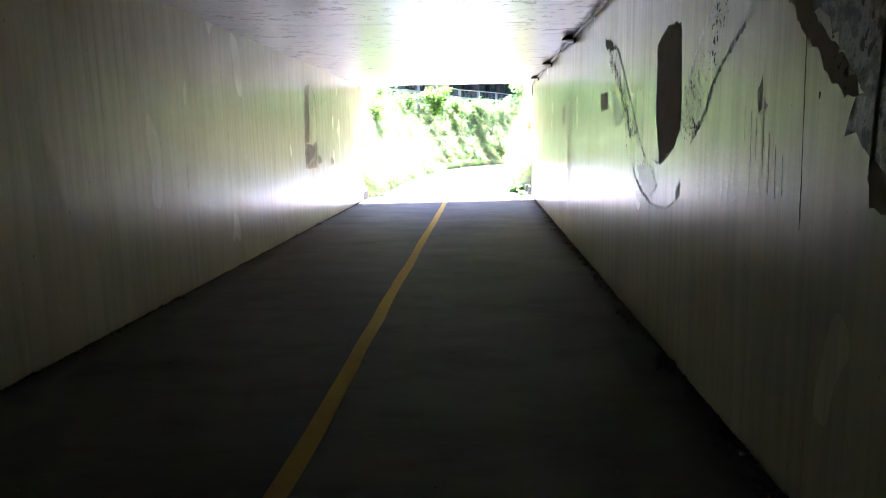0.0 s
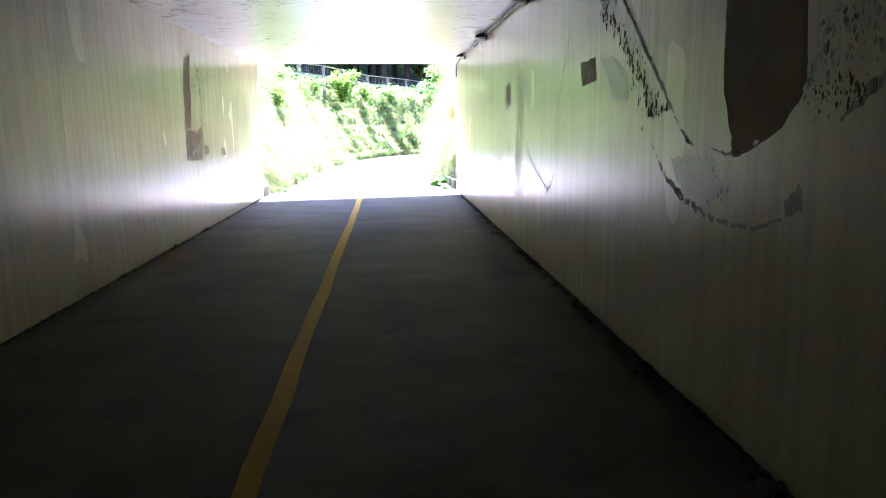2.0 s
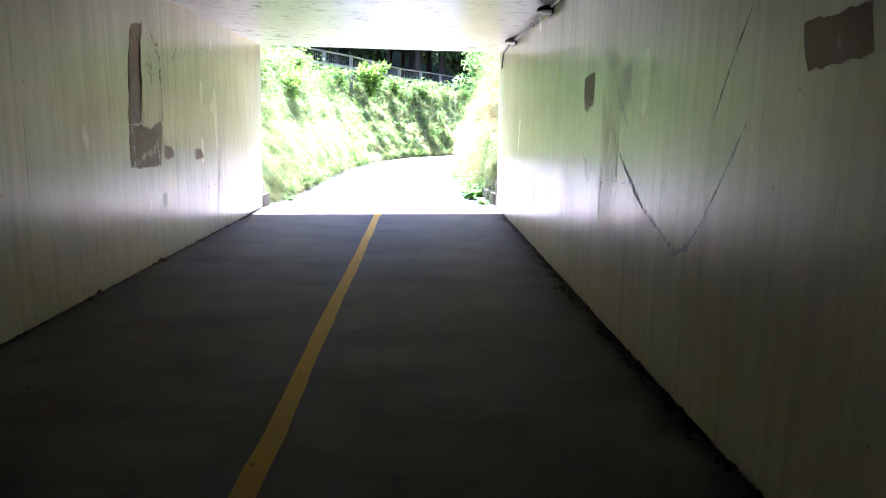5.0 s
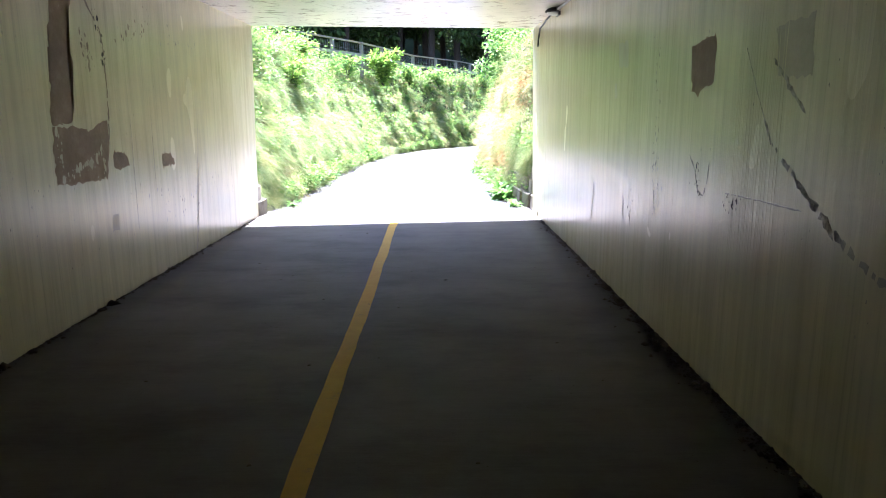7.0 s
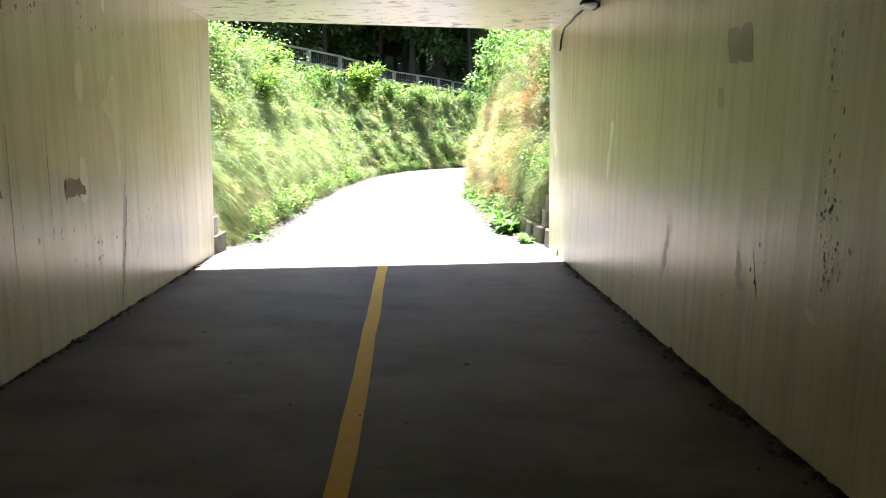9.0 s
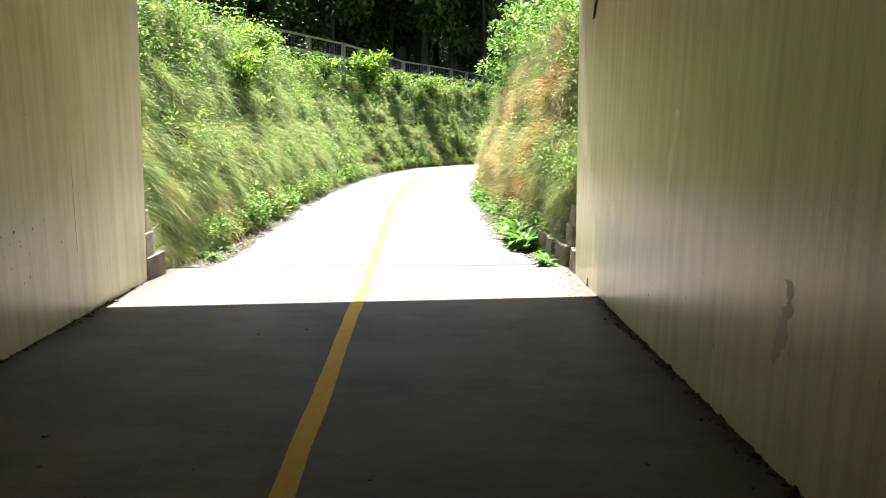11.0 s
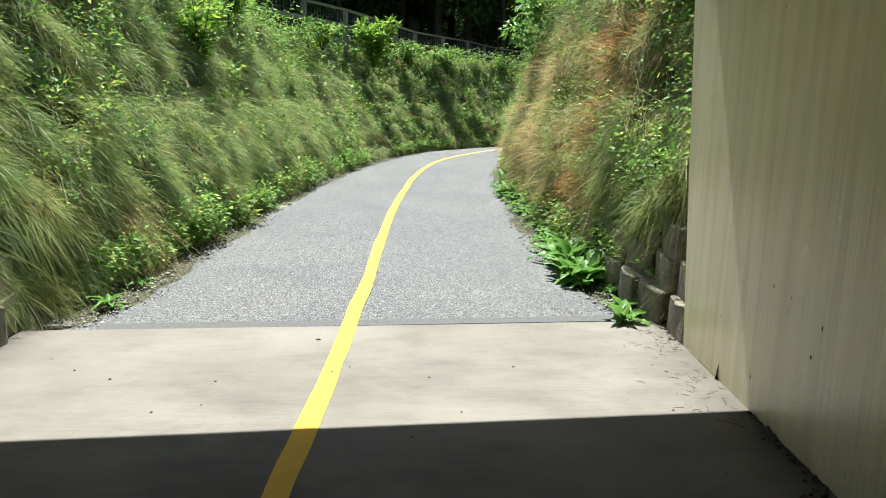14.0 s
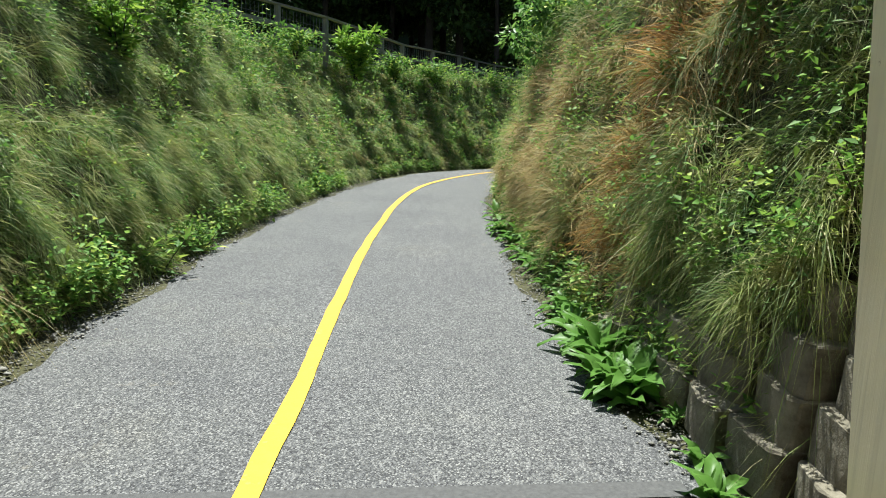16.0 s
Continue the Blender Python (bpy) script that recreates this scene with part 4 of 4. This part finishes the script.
streak(E_, [(2.71, 1.95, 0.05), (2.92, 1.85, 0.05), (3.14, 1.72, 0.06), (3.25, 1.57, 0.07), (3.38, 1.48, 0.06), (3.5, 1.4, 0.03)])
trail(E_, [(2.99, 2.14), (3.12, 1.99), (3.16, 1.88), (3.18, 1.8)], 0.05, 117, 0.0092, CHIP, 61)
trail(E_, [(3.26, 1.68), (3.4, 1.68), (3.51, 1.69), (3.58, 1.6)], 0.05, 148, 0.0092, SMUDGE, 62)
trail(E_, [(3.72, 1.5), (3.55, 1.48), (3.38, 1.5)], 0.03, 124, 0.0079, CHIP, 63)
trail(E_, [(3.37, 1.9), (3.5, 1.67), (3.62, 1.5)], 0.05, 99, 0.0069, SMUDGE, 64)
# the long flaked run down to the low bow
patch(E_, [(6.4, 2.39), (6.04, 2.31), (5.84, 2.21), (6.09, 2.23), (6.39, 2.29)], CHIP, 0.014)
trail(E_, [(6.2, 2.28), (6.03, 2.14), (5.68, 1.9), (5.5, 1.78)], 0.045, 204, 0.013, CHIP, 65)
trail(E_, [(5.5, 1.78), (5.35, 1.66), (5.22, 1.56), (5.12, 1.47)], 0.06, 173, 0.012, CHIP, 66)
trail(E_, [(5.3, 1.49), (5.1, 1.45), (4.95, 1.48)], 0.016, 55, 0.0116, CHIP, 67)
streak(E_, [(6.0, 2.32, 0.03), (5.75, 2.2, 0.05), (5.57, 2.06, 0.06), (5.27, 1.81, 0.075), (5.04, 1.61, 0.05), (4.9, 1.49, 0.035), (4.8, 1.4, 0.02)])
streak(E_, [(4.76, 1.37, 0.02), (4.68, 1.32, 0.04), (4.6, 1.285, 0.02)])
patch(E_, [(6.19, 1.88), (5.78, 1.81), (5.57, 1.69), (5.55, 1.55), (5.86, 1.54), (5.99, 1.73)], FADED, 0.008)
streak(E_, [(5.14, 1.28, 0.015), (4.96, 1.13, 0.05), (4.72, 1.03, 0.055), (4.46, 0.97, 0.06), (4.36, 0.96, 0.03)])
streak(E_, [(4.38, 0.96, 0.045), (4.2, 0.955, 0.035), (4.0, 0.965, 0.025), (3.8, 1.03, 0.015)], SCUFF)
patch(E_, [(4.88, 1.22), (4.41, 1.23), (4.21, 1.1), (4.46, 0.99), (4.72, 1.06)], FADED, 0.014)
trail(E_, [(4.86, 1.21), (4.45, 1.22), (4.25, 1.1), (4.42, 1.02)], 0.018, 93, 0.0088, SCUFF, 68)
# the stained corner and the crack before it
patch(E_, [(2.07, 1.95), (1.78, 1.69), (1.66, 1.57), (1.75, 1.5), (1.66, 1.42), (1.6, 1.33), (1.48, 1.30), (1.1, 1.28), (0.9, 1.9), (1.2, 2.25), (1.9, 2.3)], STAINED, 0.018)
patch(E_, [(2.35, 2.05), (2.13, 1.85), (1.98, 1.73), (1.84, 1.61), (1.76, 1.555), (1.67, 1.56), (1.78, 1.67), (1.91, 1.77), (2.1, 1.94), (2.25, 2.08)], BROWN, 0.010, 0.0012)
patch(E_, [(1.61, 1.35), (1.5, 1.34), (1.2, 1.33), (0.9, 1.15), (1.3, 1.17), (1.58, 1.22)], BROWN, 0.010, 0.0012)
trail(E_, [(1.9, 2.05), (1.75, 1.75), (1.55, 1.6), (1.45, 1.45)], 0.10, 161, 0.012, CHIP, 70)
streak(E_, [(2.09, 1.83, 0.008), (2.08, 1.63, 0.013), (2.07, 1.42, 0.009), (2.06, 1.25, 0.012), (2.055, 1.08, 0.018)], CHIP, "crack")
patch(E_, [(2.54, 1.63), (2.48, 1.72), (2.43, 1.62), (2.42, 1.55), (2.52, 1.55)], SMUDGE, 0.012)
for y, z0, z1, w in ((2.59, 1.55, 1.30, 0.012), (2.53, 1.52, 1.34, 0.01), (2.45, 1.55, 1.26, 0.012), (2.38, 1.45, 1.2, 0.01), (2.31, 1.4, 1.18, 0.012), (2.24, 1.36, 1.2, 0.008), (2.67, 1.6, 1.4, 0.008)):
    streak(E_, [(y, z0, w * 0.5), (y - 0.006, (z0 + z1) / 2, w), (y - 0.012, z1, w * 0.5)], SMUDGE, "scratch")
# patches of cover paint further on
patch(E_, [(6.65, 1.86), (6.26, 1.87), (6.23, 1.71), (6.6, 1.68)], TAN, 0.006)
patch(E_, [(10.09, 1.87), (9.9, 1.9), (9.75, 1.91), (9.73, 1.84), (9.73, 1.65), (9.87, 1.64), (9.95, 1.59), (10.05, 1.62)], TAN, 0.006)
patch(E_, [(9.07, 1.86), (8.75, 1.88), (8.73, 1.64), (8.85, 1.63), (9.01, 1.65)], DINGY, 0.008)
patch(E_, [(11.75, 2.05), (11.47, 2.04), (11.44, 1.85), (11.72, 1.86)], DINGY, 0.006)
patch(E_, [(11.83, 1.735), (11.75, 1.735), (11.73, 1.61), (11.81, 1.61)], DINGY, 0.006)
streak(E_, [(12.48, 0.84, 0.08), (12.47, 0.72, 0.12), (12.52, 0.55, 0.10), (12.56, 0.46, 0.05)], DINGY, "stain")
streak(E_, [(11.44, 0.84, 0.06), (11.42, 0.74, 0.14), (11.38, 0.63, 0.06)], DINGY, "stain")
# scrapes further on
streak(E_, [(9.35, 1.8, 0.01), (9.2, 1.58, 0.015), (9.03, 1.36, 0.025), (8.76, 1.2, 0.045), (8.5, 1.05, 0.06), (8.4, 1.0, 0.03)])
streak(E_, [(8.42, 1.01, 0.05), (8.3, 0.96, 0.04), (7.98, 0.87, 0.04), (7.71, 0.79, 0.05)], SCUFF)
streak(E_, [(7.8, 0.77, 0.05), (7.6, 0.85, 0.05), (7.47, 0.96, 0.03), (7.28, 1.18, 0.025), (7.03, 1.5, 0.025)], SCUFF)
streak(E_, [(7.4, 1.48, 0.015), (7.23, 1.77, 0.03), (7.1, 1.95, 0.015), (6.95, 2.15, 0.01)])
streak(E_, [(9.07, 1.73, 0.02), (8.94, 1.63, 0.045), (8.76, 1.49, 0.02)])
streak(E_, [(9.48, 1.08, 0.01), (9.1, 1.088, 0.012), (8.72, 1.09, 0.012)], SCUFF)
streak(E_, [(10.02, 1.25, 0.012), (9.92, 1.16, 0.02), (9.87, 1.06, 0.02), (9.78, 1.03, 0.025), (9.73, 1.13, 0.014), (9.72, 1.23, 0.012)])
streak(E_, [(11.27, 0.87, 0.01), (11.2, 0.63, 0.014)], SMUDGE, "scratch")
trail(E_, [(10.74, 1.95), (10.66, 1.5), (10.68, 1.25)], 0.045, 55, 0.0082, SMUDGE, 71)
trail(E_, [(10.67, 1.28), (10.66, 1.1), (10.6, 0.9), (10.56, 0.8)], 0.05, 136, 0.0085, SMUDGE, 72)
trail(E_, [(9.9, 1.2), (9.83, 1.02)], 0.03, 37, 0.0082, CHIP, 73)
trail(E_, [(11.22, 0.8), (11.2, 0.72)], 0.04, 16, 0.0082, CHIP, 74)
trail(E_, [(9.5, 1.05), (9.3, 1.04)], 0.02, 24, 0.0095, CHIP, 75)
board_marks(E_, 8.96, 9.42, 0.45, 2.3, 0.026, 81, 0.0016)
board_marks(E_, 2.15, 3.5, 0.75, 2.0, 0.085, 82, 0.0013)
board_marks(E_, 6.9, 8.6, 0.7, 2.3, 0.13, 83, 0.0013)
board_marks(E_, 10.3, 11.4, 0.5, 2.2, 0.11, 84, 0.0013)
flecks(E_, 12.91, 16.11, 0.1, 0.9, 90, 0.007, CHIP, 9)
flecks(E_, 0.70, 15.91, 0.5, 2.4, 434, 0.0061, SMUDGE, 10)
W_ = wall_w
# the large cover-paint frame
patch(W_, [(10.92, 2.36), (11.2, 2.4), (11.11, 2.19), (11.06, 2.03), (11.11, 1.88), (11.08, 1.7), (11.03, 1.44), (10.75, 1.43), (10.79, 1.75), (10.86, 2.16)], TAN, 0.010)
patch(W_, [(11.03, 1.42), (11.19, 1.39), (11.28, 1.38), (11.36, 1.42), (11.56, 1.46), (11.57, 1.27), (11.48, 0.99), (10.74, 1.01), (10.73, 1.28), (10.75, 1.42)], TAN, 0.007, 0.0014)
streak(W_, [(11.38, 2.36, 0.025), (11.49, 2.25, 0.03), (11.59, 2.15, 0.03), (11.62, 2.04, 0.03), (11.62, 1.88, 0.025), (11.62, 1.68, 0.03), (11.6, 1.48, 0.035), (11.58, 1.3, 0.02)], BROWN)
trail(W_, [(11.3, 2.1), (11.36, 1.95), (11.35, 1.8)], 0.04, 43, 0.015, BROWN, 91)
trail(W_, [(11.5, 2.3), (11.6, 2.1), (11.6, 1.85)], 0.025, 31, 0.0122, CHIP, 92)
trail(W_, [(10.8, 1.4), (10.82, 1.2), (10.85, 1.05), (11.45, 1.2), (11.46, 1.03)], 0.02, 90, 0.02, WALL, 93)
patch(W_, [(11.64, 1.2), (11.84, 1.19), (11.9, 1.08), (11.78, 1.05), (11.62, 1.07)], TAN, 0.010)
patch(W_, [(12.65, 1.14), (12.88, 1.13), (12.96, 1.02), (12.84, 1.0), (12.64, 1.01)], TAN, 0.012)
streak(W_, [(13.73, 1.44, 0.015), (13.66, 1.1, 0.04), (13.62, 0.9, 0.06), (13.52, 0.4, 0.08), (13.42, 0.04, 0.06)], DINGY, "stain")
streak(W_, [(13.66, 0.92, 0.018), (13.56, 0.5, 0.022), (13.44, 0.05, 0.02)], SMUDGE, "crack")
patch(W_, [(11.51, 0.68), (11.62, 0.66), (11.6, 0.56), (11.49, 0.57)], DINGY, 0.012)
trail(W_, [(11.86, 2.06), (12.09, 2.23), (12.58, 2.32)], 0.05, 43, 0.0136, BROWN, 94)
trail(W_, [(12.6, 2.3), (13.4, 2.2), (13.86, 2.1)], 0.06, 43, 0.0109, SMUDGE, 95)
trail(W_, [(12.3, 0.75), (12.5, 0.6), (13.1, 0.7), (14.4, 0.6)], 0.14, 161, 0.0085, SMUDGE, 96)
flecks(W_, 2.93, 15.73, 0.35, 2.4, 496, 0.0068, SMUDGE, 15)
flecks(W_, 3.93, 10.93, 0.7, 1.2, 161, 0.0082, SMUDGE, 16)
for y, z0, z1, w in ((4.6, 1.4, 0.6, 0.014), (6.1, 1.6, 0.75, 0.012), (7.3, 2.2, 1.2, 0.010), (9.0, 1.5, 0.8, 0.012), (12.0, 1.5, 0.5, 0.012), (12.45, 1.5, 0.9, 0.01), (14.9, 1.3, 0.5, 0.012)):
    streak(W_, [(y, z0, w * 0.5), (y - 0.01, (z0 + z1) / 2, w), (y - 0.015, z1, w * 0.5)], SMUDGE, "scratch")
board_marks(W_, 3.0, 6.5, 0.6, 2.3, 0.16, 85, 0.0014)
board_marks(W_, 7.2, 10.4, 0.6, 2.3, 0.19, 86, 0.0014)

# ---- dirt along the walls' feet, gravel along the path ----


def lumps(name, places, size, mat, label, category, flat=0.5, seed=1):
    """Loose bits, each a small uneven solid."""
    r = np.random.RandomState(seed)
    base = np.array([(1, 0, 0), (-1, 0, 0), (0, 1, 0), (0, -1, 0), (0, 0, 1), (0, 0, -0.6)], float)
    tri = np.array([(0, 2, 4), (2, 1, 4), (1, 3, 4), (3, 0, 4), (2, 0, 5), (1, 2, 5), (3, 1, 5), (0, 3, 5)])
    n = len(places)
    s = size * r.lognormal(0, 0.5, n)
    a = r.rand(n) * 6.28
    v = base[None] * s[:, None, None] * r.uniform(0.6, 1.3, (n, 6, 3))
    v[:, :, 2] *= flat
    x = v[:, :, 0] * np.cos(a)[:, None] - v[:, :, 1] * np.sin(a)[:, None]
    y = v[:, :, 0] * np.sin(a)[:, None] + v[:, :, 1] * np.cos(a)[:, None]
    v = np.stack([x, y, v[:, :, 2]], -1) + places[:, None, :]
    f = (np.arange(n)[:, None, None] * 6 + tri[None]).reshape(-1, 3)
    return tagged(link_mesh(name, v.reshape(-1, 3), f, mat), label, category, kind="stuff")


r = np.random.RandomState(31)
n = 2600
y = r.uniform(0, 15.6, n)
clump = np.clip(0.55 + 0.8 * wander(y * 3.5, 0 * y, 33), 0.05, 1.6)
right = np.stack([XR - 0.005 - np.abs(r.normal(0, 0.035, n)) * clump, y, np.full(n, 0.004)], 1)
y2 = r.uniform(2, 16.0, 1300)
left = np.stack([XL + 0.005 + np.abs(r.normal(0, 0.022, 1300)), y2, np.full(1300, 0.004)], 1)
lumps("wall_foot_dirt", np.concatenate([right, left]), 0.008, DIRT, "dark dirt gathered along the foot of the walls", "dirt", 0.6, 2)
heaps = []
for k in range(70):
    cy, spread = r.uniform(1.0, 15.4), r.uniform(0.02, 0.07)
    m = r.randint(8, 26)
    heaps.append(np.stack([XR - 0.01 - np.abs(r.normal(0, spread, m)), cy + r.normal(0, spread * 1.8, m), np.full(m, 0.005)], 1))
for k in range(22):
    cy = r.uniform(3.0, 15.6)
    m = r.randint(5, 14)
    heaps.append(np.stack([XL + 0.01 + np.abs(r.normal(0, 0.03, m)), cy + r.normal(0, 0.07, m), np.full(m, 0.005)], 1))
lumps("dirt_heap", np.concatenate(heaps), 0.0095, DIRT, "small heaps of dark dirt and leaf mould by the walls", "dirt", 0.7, 8)
n = 260
lumps("floor_litter", np.stack([r.uniform(XL + 0.1, XR - 0.05, n), r.uniform(2, 16.6, n), np.full(n, 0.003)], 1), 0.006, DIRT, "specks of dirt and leaf litter on the floor", "litter", 0.4, 4)
n = 3800
sl = 0.2 + 16 * r.rand(n) ** 1.5
el, elt, els = resample(LEFT_EDGE, 0.1)
er, ert, ers = resample(RIGHT_EDGE, 0.1)
side_l = np.stack([np.interp(sl, els, el[:, 0]) + r.normal(-0.08, 0.1, n), np.interp(sl, els, el[:, 1]), np.full(n, -0.012)], 1)
side_r = np.stack([np.interp(sl, ers, er[:, 0]) + r.normal(0.06, 0.09, n), np.interp(sl, ers, er[:, 1]), np.full(n, -0.012)], 1)
lumps("edge_gravel", np.concatenate([side_l, side_r]), 0.007, GRAVEL, "loose grey gravel along the path's edges", "gravel", 0.8, 6)

# ---- plantable block walls at the tunnel's mouth ----


def block_mesh(w, h, d, seed):
    """A rough block with a bowed front and a hollow behind it."""
    r = random.Random(seed)
    bm = bmesh.new()
    plan = [(-w / 2, 0.012), (-w * 0.34, -0.012), (0.03, -0.02), (w * 0.36, -0.014), (w / 2, 0.01), (w / 2 - 0.01, d), (-w / 2 + 0.01, d)]
    low = [bm.verts.new((x, y + r.gauss(0, 0.006), 0)) for x, y in plan]
    top = [bm.verts.new((x, y + 0.015 + r.gauss(0, 0.008), h + r.gauss(0, 0.006))) for x, y in plan]
    bm.faces.new(low[::-1]), bm.faces.new(top)
    for i in range(len(plan)):
        j = (i + 1) % len(plan)
        bm.faces.new((low[i], low[j], top[j], top[i]))
    bmesh.ops.bevel(bm, geom=[e for e in bm.edges if e.is_manifold], offset=0.009, segments=1, affect="EDGES")
    me = bpy.data.meshes.new("block")
    bmesh.ops.recalc_face_normals(bm, faces=bm.faces)
    bm.to_mesh(me)
    bm.free()
    me.materials.append(BLOCK)
    return me


BLOCKS = [block_mesh(0.39, 0.235, 0.24, k) for k in range(5)]


def block_wall(side, label, courses):
    P, T, Nn, S, k = (LP, LT, LN, LS, SLOPE_L) if side == "l" else (RP, RT, RN, RS, SLOPE_R)
    base = tagged(new("retaining_wall"), label, "retaining wall")
    base.matrix_world = pose(P[0][0], P[0][1], 0)
    inv = base.matrix_world.inverted()
    r = random.Random(17 if side == "l" else 23)
    for c, (start, count) in enumerate(courses):
        for i in range(count):
            s = start + 0.42 * i + (0.2 if c % 2 else 0)
            x, y = np.interp(s, S, P[:, 0]), np.interp(s, S, P[:, 1])
            ox, oy = np.interp(s, S, Nn[:, 0]), np.interp(s, S, Nn[:, 1])
            d = -0.125 + 0.075 * c + r.gauss(0, 0.016) if side == "r" else -0.10 + 0.045 * c + 0.09 * i
            ang = math.degrees(math.atan2(oy, ox)) - 90 + r.gauss(0, 5)
            b = new("block", r.choice(BLOCKS))
            b.parent = base
            b.matrix_basis = inv @ pose(x + ox * d, y + oy * d, -0.015 + 0.215 * c, r.gauss(0, 2.5), r.gauss(0, 3), ang)
    return base


block_wall("r", "rough concrete retaining blocks half hidden by weeds", [(0.52, 6), (0.34, 6), (0.54, 4), (0.40, 2)])
block_wall("l", "rough concrete retaining blocks overhung with grass", [(0.30, 2), (0.09, 2), (0.28, 1)])

# ---- dry clippings on the slab ----
n = 150
at = np.stack([XR - 0.03 - np.abs(rng.normal(0, 0.16, n)), rng.uniform(15.3, 16.95, n), np.full(n, 0.006)], 1)
a = rng.rand(n) * 6.28
v, f = blade_arrays(at, np.stack([np.cos(a), np.sin(a), 0 * a + 0.02], 1), 0.02 + 0.06 * rng.rand(n), np.full(n, 0.0035), np.zeros(n))
v[:, 2] = np.clip(v[:, 2], 0.003, 0.012)
CLIPPING = leaf_material("dead_clippings", [(0.0, (0.05, 0.04, 0.025)), (1.0, (0.20, 0.16, 0.10))], through_light=0.1)
tagged(link_mesh("clippings", v, f, CLIPPING), "dead grass clippings on the concrete by the wall", "litter", kind="stuff")
